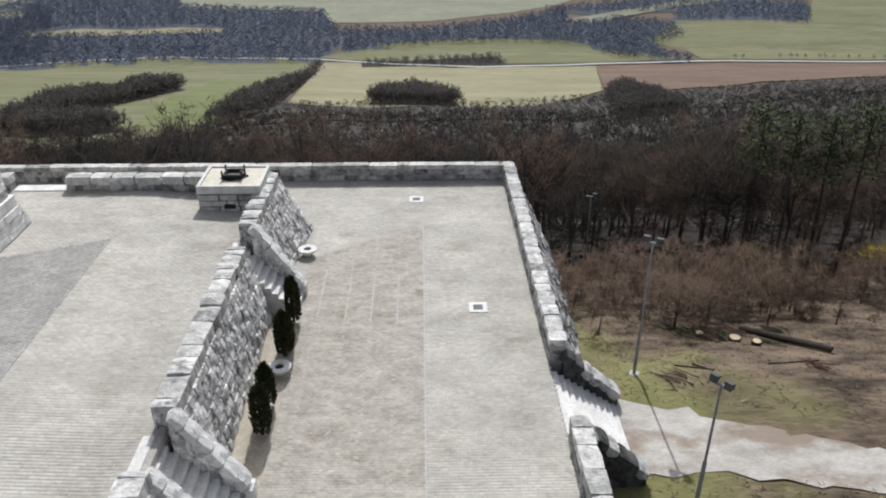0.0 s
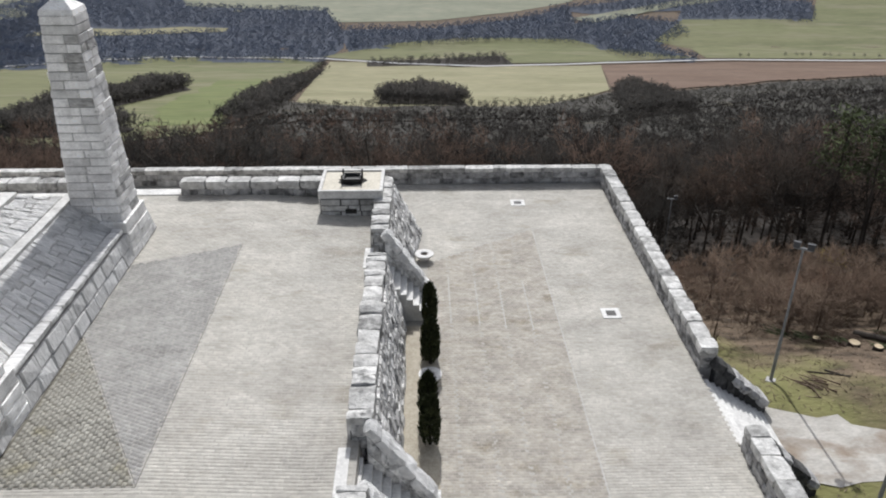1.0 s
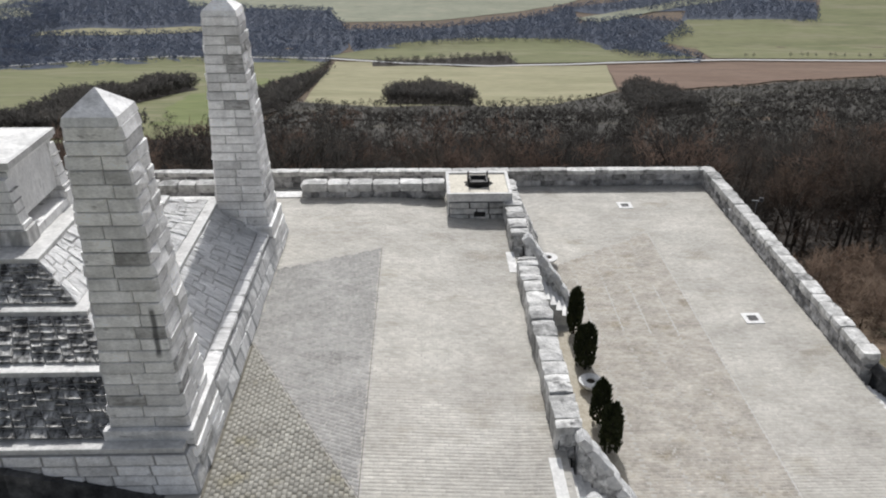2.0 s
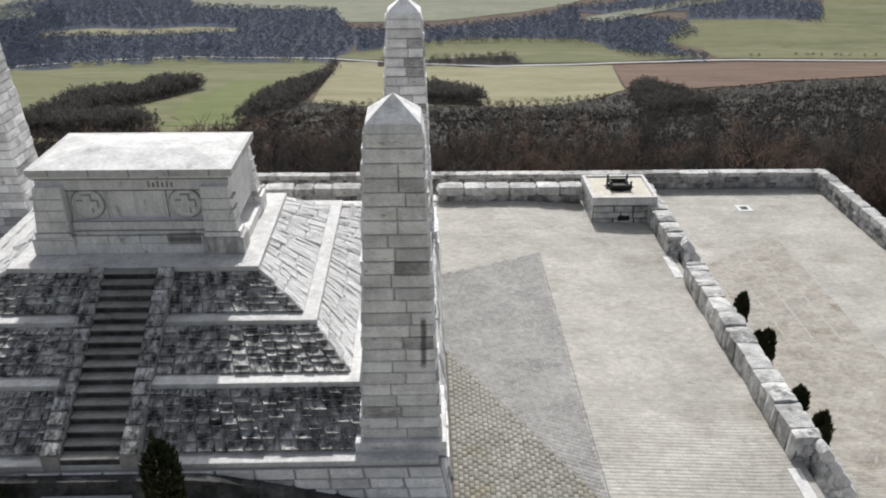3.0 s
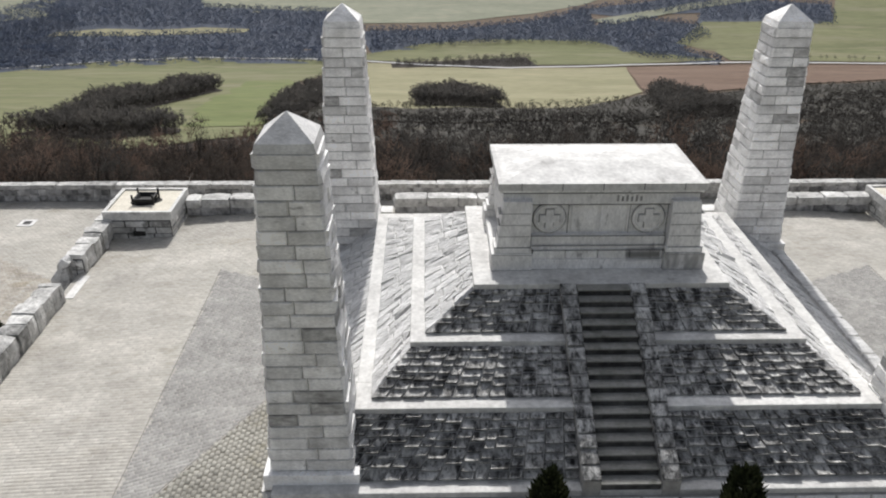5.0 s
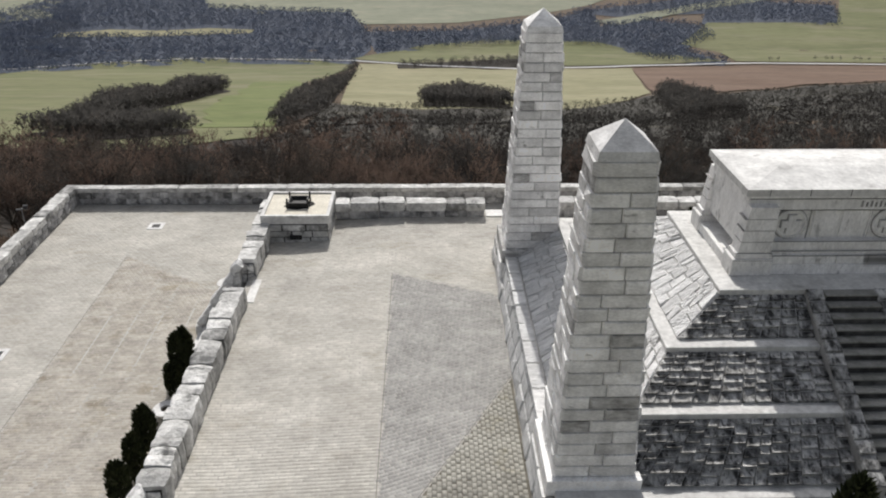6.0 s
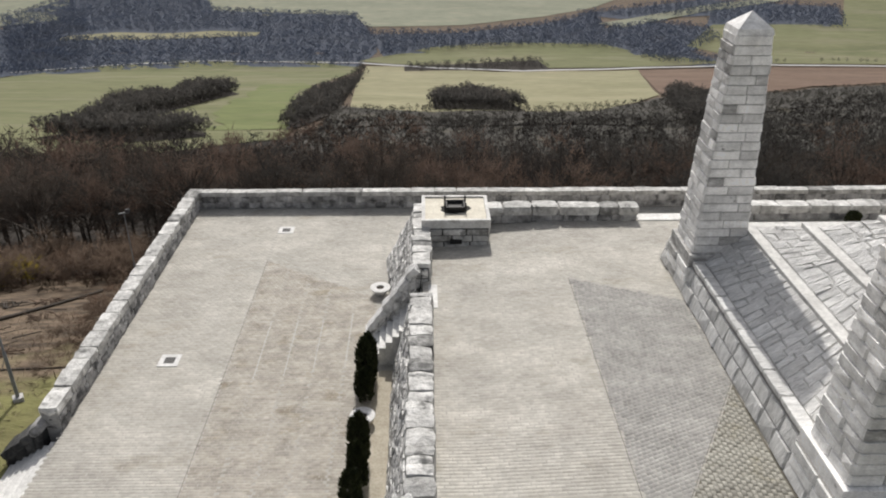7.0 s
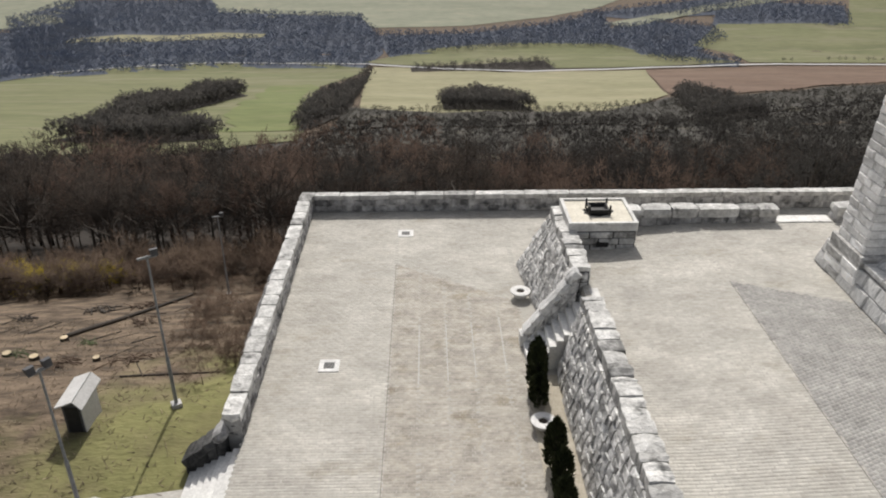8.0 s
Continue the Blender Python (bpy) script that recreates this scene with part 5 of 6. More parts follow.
def woods():
    """The wooded slope behind the nearest trees, young growth below it, and the copses and woods in the valley."""
    mid = [merge(twig_tree(40 + k, 10, 4, 12, 0.006, 0.09, 0.39 + 0.03 * (k % 3), 0.36)) for k in range(7)]
    small = [merge(twig_tree(70 + k, 8, 2, 6, 0.018, 0.13, 0.38, 0.35, False)) for k in range(7)]
    leafless = [merge(twig_tree(90 + k, 11, 2, 8, 0.02, 0.11, 0.4, 0.2, False)) for k in range(7)]
    clumps = [merge(twig_tree(100 + k, 8, 1, 9, 0.045, 0.11, 0.38, 0.22, False)) for k in range(7)]
    r = np.random.RandomState(9)
    forest = [(-210, 88), (-190, 222), (-125, 236), (-107, 258), (-95, 300), (-100, 500), (120, 515), (200, 580), (290, 620), (420, 700), (620, 780), (560, 600), (300, 250), (190, 88)]
    drape("wood_floor", [(-130, 41), (-42, 41), (-40, 34), (40, 32), (42, 29), (130, 29)] + forest[::-1], M_SHADE_LITTER, 0.12, "leaf litter with painted shade under the woodland", "ground", 20.0)
    drape("scrub_floor", [(-90, 235), (-95, 300), (-100, 500), (120, 515), (200, 580), (290, 620), (420, 700), (620, 780), (560, 600), (300, 250), (280, 235)], M_SCRUBFLOOR, 0.35, "dry grassy ground under the scrub", "ground", 25.0)
    drape("scrub_floor", [(-100, 500), (120, 515), (200, 580), (290, 620), (420, 700), (620, 780), (660, 884), (416, 822), (290, 736), (206, 712), (128, 616), (-17, 604), (-90, 652), (-100, 660)], M_SCRUBFLOOR, 1.3, "dry grassy ground under the scrub", "ground", 25.0)
    kinds = ((M_TWIG, "brown"), (M_TWIG_GREY, "grey"), (M_TWIG_DARK, "dark"), (M_TWIG_RED, "reddish"))
    for y0, y1, step, lo, hi, forms in ((88, 230, 8.8, 8, 18, mid), (230, 800, 9.2, 7, 13, small)):
        pts = spots_in(forest, step, 1)
        pts = pts[(np.abs(pts[:, 0]) < 62 + 0.72 * pts[:, 1]) & (pts[:, 1] >= y0) & (pts[:, 1] < y1)]
        drift = np.sin(pts[:, 0] / 31 + 2) + np.sin(pts[:, 1] / 37 + pts[:, 0] / 90) + r.normal(size=len(pts)) * 1.7
        which = np.digitize(drift, (-0.9, 0.7, 1.6))
        which = np.where((pts[:, 0] < -25) & (which == 2), 3, which)
        if y0 > 200:
            # the flatter ground lower down carries grey scrub
            which = np.where((pts[:, 0] > -20) & (which != 0), 2, which)
        for k, (stuff, tint) in zip((2, 0, 1, 3), (kinds[2], kinds[0], kinds[1], kinds[3])):
            own = which == (2, 0, 1, 3).index(k)
            scatter_stuff("woodland", pts[own], r.uniform(lo, hi, own.sum()) * r.choice((0.8, 1.0, 1.15), own.sum()), forms, stuff, "dense leafless %s woodland on the slope" % tint, "woodland", 2 + k)
    young = spots_in([(-100, 505), (120, 520), (200, 590), (290, 630), (420, 710), (620, 790), (660, 880), (416, 818), (290, 728), (206, 699), (128, 650), (-17, 640), (-100, 640)], 7.5, 4)
    scatter_stuff("young_wood", young, r.uniform(4, 7, len(young)), clumps, M_YOUNG, "low young plantation below the woods", "woodland", 5)
    for k, (poly, step, lo, hi, stuff) in enumerate(COPSES):
        p = spots_in(poly, step * 1.15, 20 + k)
        p = p[~inside(GLADE, p[:, 0], p[:, 1])]
        if stuff is M_COPSE:
            drape("wood_floor", poly, M_SHADE_LITTER, 1.3, "leaf litter with painted shade under a copse", "ground", 30.0)
        else:
            drape("wood_floor", poly, M_HAZE_FLOOR, 0.9, "floor of the distant woods, tinted for haze and shade", "ground", 60.0)
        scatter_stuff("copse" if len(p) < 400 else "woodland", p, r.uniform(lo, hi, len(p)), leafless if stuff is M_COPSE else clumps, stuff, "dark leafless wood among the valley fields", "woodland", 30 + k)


drape("field", [(-203, 752), (-204, 849), (-160, 876), (-149, 723), (-138, 605), (-128, 514), (-165, 486), (-196, 617)], M_FIELD_FRESH, 1.3, "bright fresh green corner of the crop field", "field", 25.0, 9.0)
drape("field", GLADE, M_FIELD_BEIGE, 1.6, "pale distant glade in the woods", "field")
def roadside_trees():
    """A row of small round trees along the valley road."""
    forms = [dome_tree(130 + k, 7, 14, 0.035, 0.42, 0.25) for k in range(3)]
    meshes = [array_mesh("roadside_tree", v * 9.0, t, M_COPSE, crown_normals(v * 9.0, (0, 0, 5.0))) for v, t in forms]
    for x, y in ((479, 1062), (492, 1064), (547, 1068), (564, 1069), (572, 1069), (584, 1068), (604, 1066), (612, 1066), (624, 1064), (644, 1062), (658, 1059), (676, 1053), (690, 1050)):
        t = tagged(new("roadside_tree", RNG.choice(meshes)), "small bare round tree beside the valley road", "tree", "trees along the valley road")
        t.matrix_basis = Matrix.Translation((x, y + 1, float(terrain(x, y + 1)))) @ Matrix.Rotation(RNG.uniform(0, 6.28), 4, "Z")


roadside_trees()
near_trees()
pines()
brush()
woods()


def thuja_meshes():
    made = []
    for k in range(3):
        r = np.random.RandomState(90 + k)
        bits = []
        for _ in range(1500):
            f, az0 = r.uniform(0, 1) ** 0.8, r.uniform(0, 6.28)
            rad = (0.31 + 0.05 * math.sin(5 * az0 + k)) * (1 - f ** 8.0) * min(1.0, 0.7 + 2.2 * f) * r.uniform(0.7, 1.1)
            az = az0
            c = np.array((math.cos(az) * rad, math.sin(az) * rad, 0.12 + 1.8 * f + 0.1 * math.sin(3 * az + 2 * k)))
            bits.append(blade(c, c + (math.cos(az) * 0.07 + r.normal() * 0.03, math.sin(az) * 0.07 + r.normal() * 0.03, 0.16), 0.05, r))
        made.append((array_mesh("foliage", *merge(bits), M_THUJA), array_mesh("trunk", *tube((0, 0, -0.05), (0, 0, 1.8), 0.07, 0.03, 6), M_BARK)))
    return made


THUJA = thuja_meshes()


def thuja(x, y, z, h, wide=1.0):
    t = thing("thuja", "dark green columnar evergreen shrub planted beside the stone wall", "shrub", "columnar shrubs")
    foliage, trunk = RNG.choice(THUJA)
    t.matrix_basis = Matrix.Translation((x, y, z)) @ Matrix.Rotation(RNG.uniform(0, 6), 4, "Z") @ Matrix.Diagonal((wide, wide, h / 2.1, 1))
    piece("foliage", foliage, t)
    piece("trunk", trunk, t)


def bowl(x, y, z, k=1.0, turn=0.0):
    b = thing("planter_bowl", "round white stone planter bowl with dark soil", "planter", "white planter bowls")
    body = part("body", lathe([(0.3, 0.0), (0.36, 0.04), (0.4, 0.12), (0.62, 0.34), (0.72, 0.46), (0.74, 0.56), (0.6, 0.58), (0.3, 0.56), (0.27, 0.46)], 18), M_WHITE, b)
    part("soil", lathe([(0.02, 0.40), (0.28, 0.47), (0.25, 0.5), (0.02, 0.51)], 14), M_SOIL, b)
    b.matrix_basis = Matrix.Translation((x, y, z)) @ Matrix.Rotation(turn, 4, "Z") @ Matrix.Diagonal((k, k, k, 1))


for s in (1, -1):
    bed = tagged(part("planting_bed", box_bm(min(s * 22.9, s * 24.45), max(s * 22.9, s * 24.45), -6.6, 4.5, -0.05, 0.03), M_BED), "narrow sandy planting bed along the retaining wall", "bed", kind="structure")
    row = ((4.3, 2.3), (2.15, 1.7), (1.45, 2.2), (-2.1, 2.0), (-3.8, 2.15)) if s > 0 else ((3.9, 2.2), (3.3, 2.3), (2.4, 1.5), (-1.3, 2.2), (-2.7, 2.1), (-4.0, 2.0))
    for y, h in row:
        thuja(s * (24.1 + RNG.uniform(-0.08, 0.08)), y, 0.03, h * 1.12, RNG.uniform(0.98, 1.15))
    bowl(s * 24.15, 0.15 if s > 0 else 1.0, 0.03, 0.7, 0.3)
    bowl(s * 23.95, 11.2, 0.02, 0.72, 1.0)
    bowl(s * 2.5, -9.75, Z_MID + 0.02, 1.0, 0.5)
    thuja(s * 2.5, -9.75, Z_MID + 0.5, 3.0, 1.35)
thuja(0.3, 11.6, Z_MID - 0.08, 1.2, 1.0)

# ---- small things ----
def drain(x, y):
    d = thing("floor_drain", "square iron drain grate in a white stone frame", "drain", "drains in the lower terrace")
    for a, b, c, e in ((-0.46, 0.46, -0.46, -0.24), (-0.46, 0.46, 0.24, 0.46), (-0.46, -0.24, -0.24, 0.24), (0.24, 0.46, -0.24, 0.24)):
        part("frame", box_bm(x + a, x + b, y + c, y + e, -0.02, 0.035, 0.008), M_WHITE, d)
    part("pit", box_bm(x - 0.24, x + 0.24, y - 0.24, y + 0.24, -0.02, 0.012), M_IRON, d)
    for k in range(6):
        px = x - 0.2 + 0.08 * k
        part("bar", box_bm(px - 0.02, px + 0.02, y - 0.24, y + 0.24, 0.012, 0.03), M_GRATE, d)


def floodlight(x, y, height, turn, heads=2, label="slim grey steel mast with floodlights beside the terrace"):
    z = float(terrain(x, y))
    m = thing("floodlight_mast", label, "lamp mast", "floodlight masts round the terrace", at=(x, y, z))
    m.rotation_euler = (0, 0, turn)
    part("footing", box_bm(-0.22, 0.22, -0.22, 0.22, -0.25, 0.08, 0.02), M_CONCRETE, m)
    bm = lathe([(0.085, 0.0), (0.08, 2.5), (0.055, 2.55), (0.045, height)], 10)
    part("pole", bm, M_STEEL, m)
    part("crossbar", box_bm(-0.4, 0.4, -0.04, 0.04, height - 0.12, height - 0.02, 0.01), M_STEEL, m)
    for k in range(heads):
        px = -0.3 + 0.6 * k / max(1, heads - 1)
        bm = bmesh.new()
        hexa(bm, [(px - 0.14, -0.05, height), (px + 0.14, -0.05, height), (px + 0.14, 0.12, height - 0.04), (px - 0.14, 0.12, height - 0.04)],
             [(px - 0.17, -0.12, height + 0.22), (px + 0.17, -0.12, height + 0.22), (px + 0.14, 0.09, height + 0.25), (px - 0.14, 0.09, height + 0.25)])
        head = part("head", bm, M_LAMPHEAD, m)
        part("glass", box_bm(px - 0.12, px + 0.12, -0.145, -0.125, height + 0.05, height + 0.2), M_WHITE, head)


def fallen_log(x, y, length, r0, turn, label):
    bm = bmesh.new()
    n = 9
    rr = random.Random(int(x * 10))
    rings = []
    for i in range(7):
        f = i / 6
        px, py = x + math.cos(turn) * length * (f - 0.5), y + math.sin(turn) * length * (f - 0.5)
        pz = float(terrain(px, py)) + r0 * 0.85
        rad = r0 * (1 - 0.35 * f) * rr.uniform(0.9, 1.1)
        rings.append([bm.verts.new((px - math.sin(turn) * rad * math.cos(a), py + math.cos(turn) * rad * math.cos(a), pz + rad * math.sin(a))) for a in [2 * math.pi * j / n for j in range(n)]])
    for a, b in zip(rings, rings[1:]):
        for j in range(n):
            bm.faces.new((a[j], a[(j + 1) % n], b[(j + 1) % n], b[j]))
    bm.faces.new(rings[0][::-1]), bm.faces.new(rings[-1])
    bmesh.ops.recalc_face_normals(bm, faces=bm.faces[:])
    return tagged(part("fallen_log", bm, M_BARK), label, "log")


def stump(x, y, r0):
    z = float(terrain(x, y))
    s = thing("tree_stump", "low freshly cut tree stump in the cleared ground", "stump", "stumps in the clearings", at=(x, y, z))
    part("stem", lathe([(r0 * 1.25, -0.2), (r0 * 1.05, 0.1), (r0, 0.26)], 12), M_BARK, s)
    part("cut_face", lathe([(r0 * 0.96, 0.258), (r0 * 0.95, 0.275)], 12), M_CUT, s)


def branch_pile(x, y, k, seed, stuff=None, label="heap of cut branches lying on the cleared ground"):
    """A heap of cut branches, each branch a part."""
    r = np.random.RandomState(seed)
    heap = thing("branch_pile", label, "branches", "branch heaps")
    for _ in range(18):
        a, l = r.normal(2.2, 0.5), r.uniform(0.6, 1.8) * k
        c = np.array((x + r.normal() * 0.4 * k, y + r.normal() * 0.4 * k, 0))
        p, q = c - np.array((math.cos(a), math.sin(a), 0)) * l / 2, c + np.array((math.cos(a), math.sin(a), 0)) * l / 2
        p[2], q[2] = float(terrain(p[0], p[1])) + r.uniform(0.0, 0.15), float(terrain(q[0], q[1])) + r.uniform(0.03, 0.4)
        piece("branch", array_mesh("branch", *tube(p, q, 0.04 * k, 0.012, 4), stuff or (M_BRUSH)), heap)


def ground_litter():
    """Chips, twigs and clods strewn over the clearings."""
    r = np.random.RandomState(77)
    bits = []
    for _ in range(15000):
        s = 1 if r.uniform() < 0.55 else -1
        x, y = s * r.uniform(38.5, 66), r.uniform(-9, 24)
        if (abs(x) - 36) * 0.12 + r.uniform() < 0.85 or (s > 0 and -4.2 - 0.1 * (abs(x) - 42) < y < 0.5 - 0.1 * (abs(x) - 40) and abs(x) < 50):
            continue
        z, a, l = float(terrain(x, y)), r.uniform(0, 3.14), r.uniform(0.04, 0.17) * (3.0 if r.uniform() < 0.04 else 1)
        d = np.array((math.cos(a), math.sin(a), 0)) * l
        bits.append(tube(np.array((x, y, z + 0.02)) - d, np.array((x, y, z + r.uniform(0.03, 0.14))) + d, r.uniform(0.008, 0.028), 0.006, 3))
    tagged(new("ground_litter", array_mesh("ground_litter", *merge(bits), M_LITTER)), "brown twigs, chips and clods strewn over cleared ground", "litter", kind="stuff")


for s in (1, -1):
    drain(s * 30.07, 18.85)
    drain(s * 33.23, 5.43)
floodlight(40.9, 3.2, 7.4, 2.6)
floodlight(40.9, -6.1, 6.1, 2.2)
floodlight(44.6, 31.2, 7.0, 2.9, 1)
floodlight(-40.2, 4.9, 7.6, -2.6, 1)
floodlight(-41.9, -1.6, 6.6, -2.2)
floodlight(-45.0, 31.2, 7.0, -2.9, 1)
fallen_log(51.1, 8.6, 5.4, 0.24, -0.95, "long felled trunk lying on the cleared slope")
fallen_log(-49.9, 24.6, 13.3, 0.17, 1.265, "thin felled trunk across the brown clearing")
fallen_log(-60.0, 23.5, 4.0, 0.12, -1.1, "thin felled trunk across the brown clearing")
fallen_log(-42.0, 9.3, 5.0, 0.06, 0.12, "dead branch lying on the brown clearing")
for x, y, r0 in ((46.6, 9.6, 0.22), (48.3, 8.7, 0.32), (49.2, 7.9, 0.25), (-51.1, 13.2, 0.26), (-53.2, 14.2, 0.26), (-51.6, 17.6, 0.24), (-47.2, 12.4, 0.2)):
    stump(x, y, r0)
branch_pile(42.6, 2.5, 1.0, 3)
branch_pile(47.2, 9.0, 0.9, 4)
branch_pile(48.6, 10.5, 1.1, 6)
branch_pile(50.6, 3.9, 0.8, 5)
branch_pile(-45.5, 12.5, 1.2, 7)
strewn = random.Random(31)
for k in range(26):
    east = k % 6 == 0
    x, y = (strewn.uniform(44, 60), strewn.uniform(3, 11)) if east else (-strewn.uniform(42, 64), strewn.uniform(10, 31))
    fallen_log(x, y, strewn.uniform(1.0, 3.4), strewn.uniform(0.02, 0.055), strewn.gauss(1.0, 0.6) if not east else strewn.gauss(-0.6, 0.5), "dead branch lying on the brown clearing")
for k in range(8):
    branch_pile(-strewn.uniform(46, 64), strewn.uniform(17, 31), strewn.uniform(1.2, 1.9), 40 + k, M_BARK if k % 3 == 0 else None, "heap of cut branches lying on the cleared ground")
branch_pile(-49.0, 12.0, 1.1, 9)
for k, (x, y) in enumerate(((46.0, 10.6), (47.6, 9.7), (49.8, 8.3), (45.2, 11.4), (51.5, 10.6), (-52.5, 14.5), (-49.5, 16.5))):
    branch_pile(x, y, 0.75, 20 + k, M_PINE, "heap of dark green cut conifer branches")
ground_litter()


def info_shelter(x, y):
    """A small roofed board on the grass."""
    z = float(terrain(x, y))
    b = thing("notice_box", "small pale free-standing box with a pitched metal roof on the grass", "notice box", at=(x, y, z))
    b.scale = (0.78, 1, 1)
    part("body", box_bm(-0.5, 0.5, -0.7, 0.9, -0.4, 1.52, 0.02), M_LAMPHEAD, b)
    bm = bmesh.new()
    hexa(bm, [(-0.68, -1.0, 1.5), (0.33, -1.0, 1.8), (0.33, 1.15, 1.8), (-0.68, 1.15, 1.5)], [(-0.68, -1.0, 1.56), (0.33, -1.0, 1.86), (0.33, 1.15, 1.86), (-0.68, 1.15, 1.56)])
    part("roof", bm, M_SHELTER, b)
    bm = bmesh.new()
    hexa(bm, [(0.37, -1.0, 1.78), (0.78, -1.0, 1.38), (0.78, 1.15, 1.38), (0.37, 1.15, 1.78)], [(0.37, -1.0, 1.85), (0.78, -1.0, 1.45), (0.78, 1.15, 1.45), (0.37, 1.15, 1.85)])
    part("roof", bm, M_SHELTER, b)
    part("side_panel", box_bm(0.501, 0.56, -0.7, 0.9, -0.3, 1.45, 0.01), M_SHELTER, b)
    part("door", box_bm(-0.36, 0.36, -0.73, -0.69, 0.05, 1.35, 0.01), M_IRON, b)


info_shelter(-43.9, 3.7)

# ---- paving, laid last ----
PYR = 10.35


def pave(parent, name, poly, lx, ly, angle, z, material, seed, label):
    v, q = sett_field(sett_centres(poly, lx, ly, angle, seed), lx, ly, angle, mid_z if z == Z_MID else z, seed)
    ob = new(name, array_mesh(name, v, q, material))
    ob.parent = parent
    return tagged(ob, label, kind="stuff")


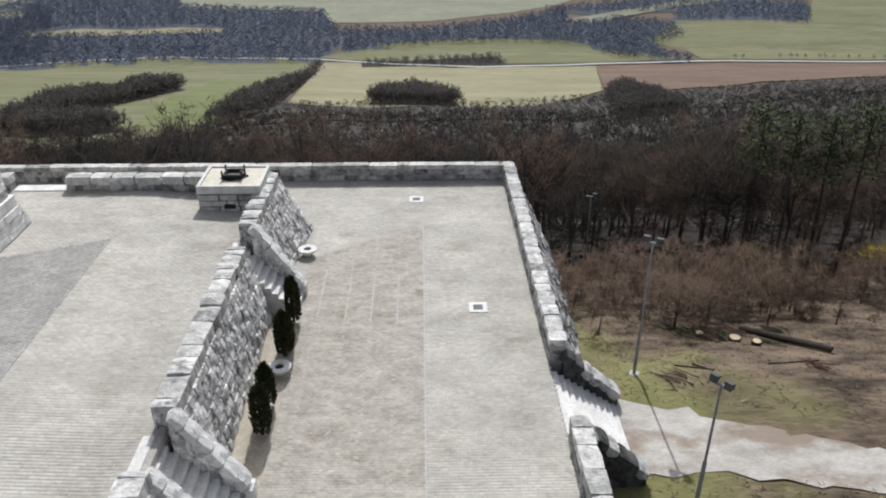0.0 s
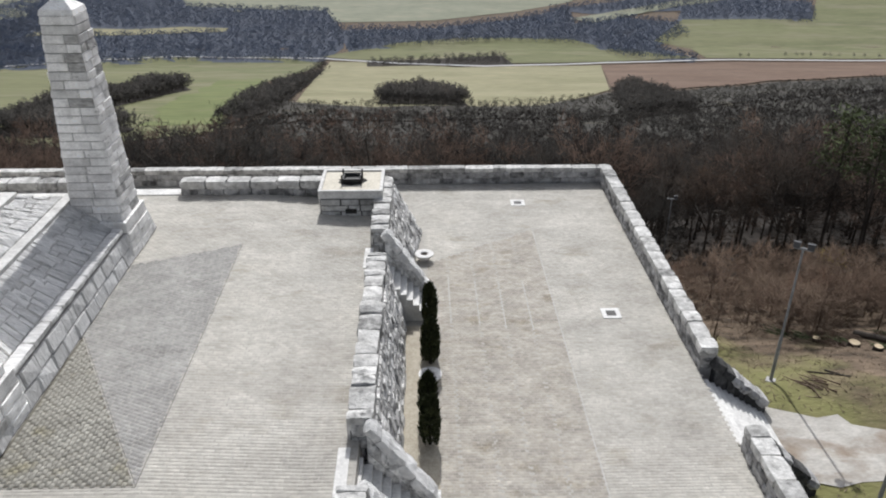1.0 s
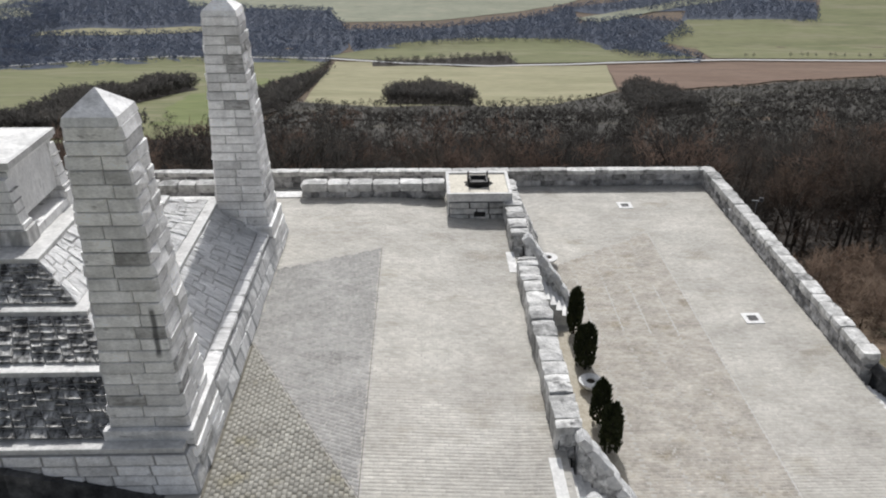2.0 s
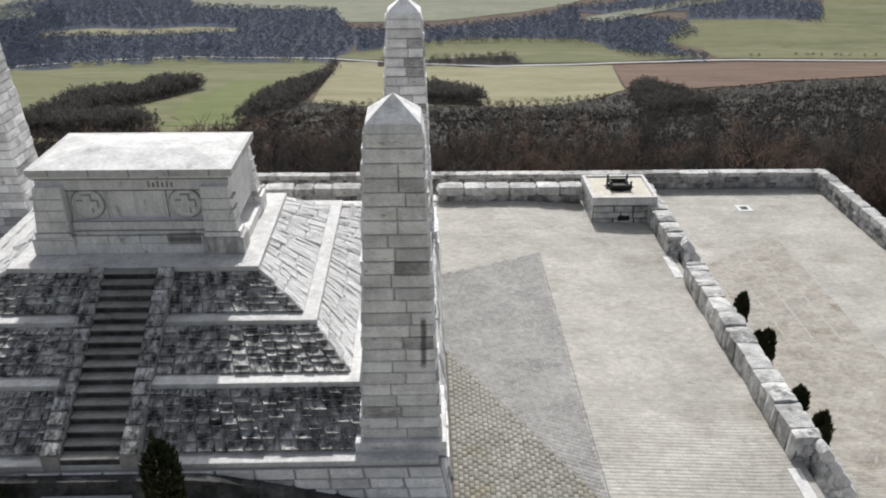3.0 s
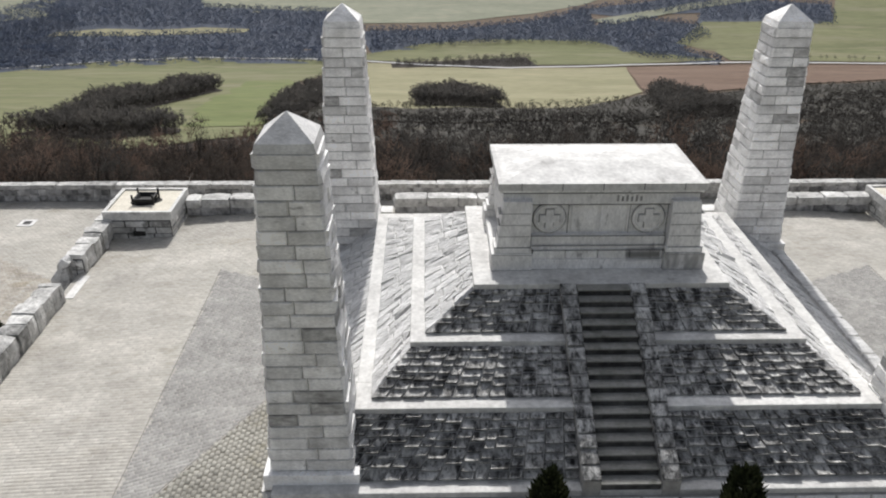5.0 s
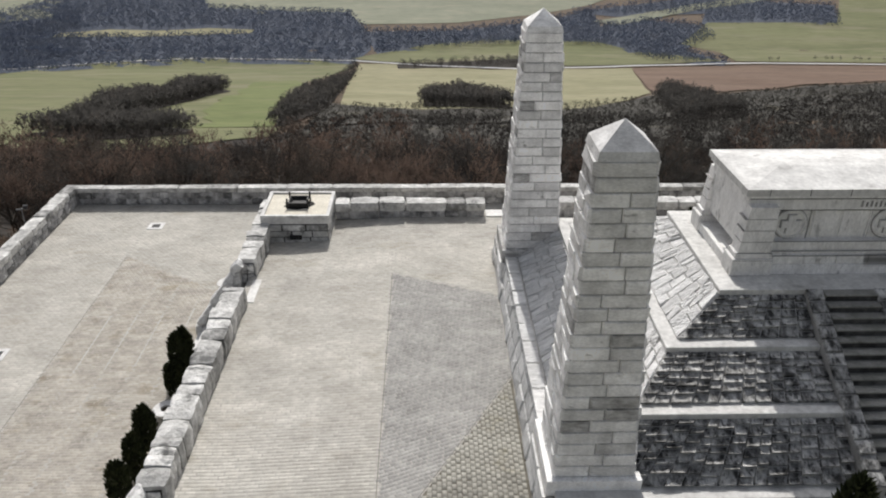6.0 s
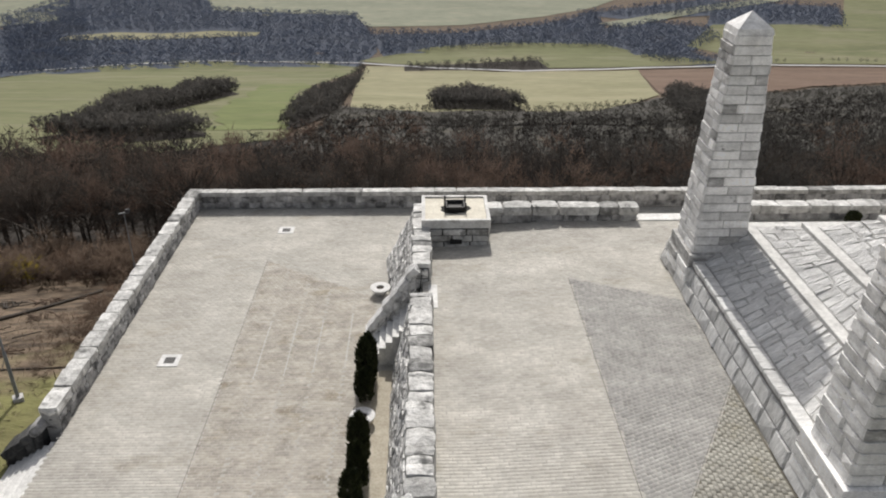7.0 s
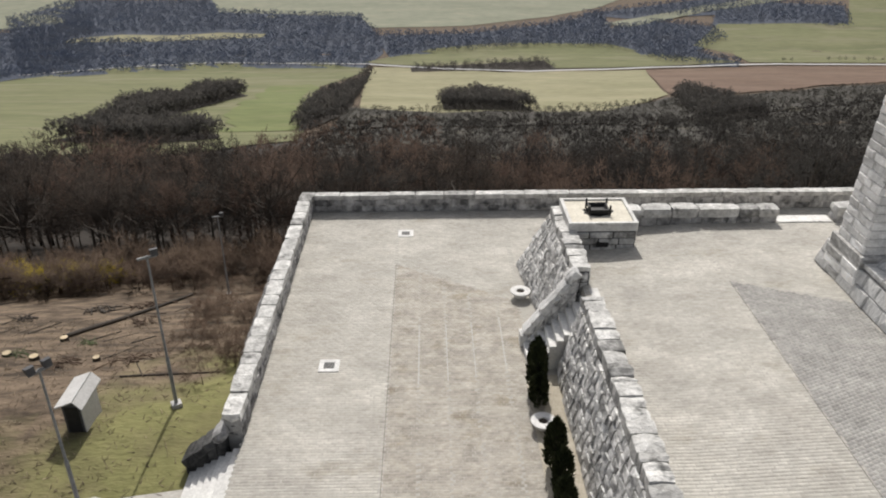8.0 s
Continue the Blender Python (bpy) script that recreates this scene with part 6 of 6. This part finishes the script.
for s in (1, -1):
    M = lambda pts: [(s * x, y) for x, y in pts]
    pave(FLOOR_MID, "setts", M([(15.1, -13), (21.5, -13), (21.5, 13.1), (15.1, 13.1)]), 0.3, 0.155, 0, Z_MID, M_SETT, 1, "pale grey setts in straight courses")
    pave(FLOOR_MID, "setts", M([(15.03, 6.9), (15.03, 13.1), (PYR, 13.1), (PYR, 4.95)]), 0.3, 0.155, 0, Z_MID, M_SETT, 2, "pale grey setts in straight courses")
    pave(FLOOR_MID, "setts", M([(15.03, 6.84), (PYR, 4.85), (PYR, -0.95), (15.03, -9.1)]), 0.19, 0.16, -s * 0.42, Z_MID, M_SETT_GREY, 3, "grey setts laid askew")
    pave(FLOOR_MID, "setts", M([(PYR, -9.25), (15.03, -9.25), (15.03, -13), (PYR, -13)]), 0.3, 0.155, 0, Z_MID, M_SETT, 4, "pale grey setts in straight courses")
    tri = M([(PYR, -1.05), (15.0, -9.15), (PYR, -9.15)])
    cs = sett_centres(tri, 0.25, 0.155, math.pi / 2, 5)
    order = np.argsort(cs[:, 1])
    cs = cs[order]
    bm = bmesh.new()
    bed = bm.faces.new([bm.verts.new((x, y, Z_MID + 0.003)) for x, y in (tri if s < 0 else tri[::-1])][::-1])
    bm.normal_update()
    if bed.normal.z < 0:
        bed.normal_flip()
    part("joint_bed", bm, M_JOINTSOIL, FLOOR_MID)
    v, q = sett_field(cs[-(len(cs) - 300):] if len(cs) > 300 else cs[:0], 0.25, 0.155, math.pi / 2, Z_MID, 5, 0.013, 0.96)
    if len(v):
        ob = new("setts", array_mesh("setts", v, q, M_SETT_DARK))
        ob.parent = FLOOR_MID
        tagged(ob, "dark worn setts with wide joints", kind="stuff")
    pool = []
    for k in range(8):
        v, q = sett_field(np.zeros((1, 2)), 0.25, 0.155, math.pi / 2, 0.0, 50 + k, 0.013, 0.96)
        pool.append(array_mesh("sett", v, q, M_SETT_DARK))
    for x, y in cs[:300]:
        ob = new("sett", RNG.choice(pool))
        ob.parent = FLOOR_MID
        ob.location = (x, y, Z_MID)
    # lower terrace: an outer band in courses, an inner band of browner setts with an arrow-shaped joint
    pave(FLOOR_LOW, "setts", M([(30.55, -13), (36.1, -13), (36.1, 22.0), (30.55, 22.0)]), 0.3, 0.155, 0, 0.0, M_SETT, 6, "pale grey setts in straight courses")
    pave(FLOOR_LOW, "setts", M([(24.1, 22.0), (30.48, 22.0), (30.48, 15.0), (24.1, 10.8)]), 0.3, 0.155, 0, 0.0, M_SETT, 7, "pale grey setts in straight courses")
    for k, (xa, xb) in enumerate(((24.1, 25.2), (25.26, 26.6), (26.66, 27.85), (27.91, 29.15), (29.21, 30.48))):
        top = 10.75 + (15.0 - 10.8) * (min(xb, 30.48) - 24.1) / 6.38
        top0 = 10.75 + (15.0 - 10.8) * (xa - 24.1) / 6.38
        pave(FLOOR_LOW, "setts", M([(xa, -13), (xb, -13), (xb, top), (xa, top0)]), 0.2, 0.15, s * 0.02 * (k % 2), 0.0, M_SETT_OLD, 8 + k, "brownish worn setts")
pave(FLOOR_MID, "setts", [(-PYR, -13), (PYR, -13), (PYR, -9.05), (-PYR, -9.05)], 0.3, 0.155, 0, Z_MID, M_SETT, 20, "pale grey setts in straight courses")
pave(FLOOR_MID, "setts", [(-PYR, 9.0), (PYR, 9.0), (PYR, 13.1), (-PYR, 13.1)], 0.3, 0.155, 0, Z_MID, M_SETT, 21, "pale grey setts in straight courses")
pave(FLOOR_LOW, "setts", [(-24.0, 14.7), (24.0, 14.7), (24.0, 22.0), (-24.0, 22.0)], 0.3, 0.155, 0, 0.0, M_SETT, 22, "pale grey setts in straight courses")

# dark open joints that bound the paving fields
for s in (1, -1):
    for parent, (xa, ya), (xb, yb), z in ((FLOOR_MID, (15.06, 6.9), (15.06, -9.2), Z_MID), (FLOOR_MID, (10.4, -1.0), (15.06, -9.15), Z_MID), (FLOOR_MID, (10.4, -9.2), (15.06, -9.2), Z_MID),
                                         
                                         (FLOOR_LOW, (30.52, 15.0), (30.52, -13.0), 0.0), (FLOOR_LOW, (25.23, 9.3), (25.23, 4.8), 0.0), (FLOOR_LOW, (26.63, 8.8), (26.63, 4.5), 0.0), (FLOOR_LOW, (27.88, 8.7), (27.88, 4.2), 0.0), (FLOOR_LOW, (29.18, 8.7), (29.18, 4.0), 0.0)):
        a, b = Vector((s * xa, ya, 0)), Vector((s * xb, yb, 0))
        n = Vector((-(b - a).y, (b - a).x, 0)).normalized() * (0.011 if z or (s < 0 and xa > 30) else 0.02)
        bm = bmesh.new()
        p = [a - n, b - n, b + n, a + n]
        hexa(bm, [(q.x, q.y, z - 0.02) for q in p], [(q.x, q.y, z + 0.006) for q in p])
        bmesh.ops.recalc_face_normals(bm, faces=bm.faces[:])
        part("joint_strip", bm, M_FLOORJOINT if z or (s < 0 and xa > 30) else M_PALEJOINT, parent)
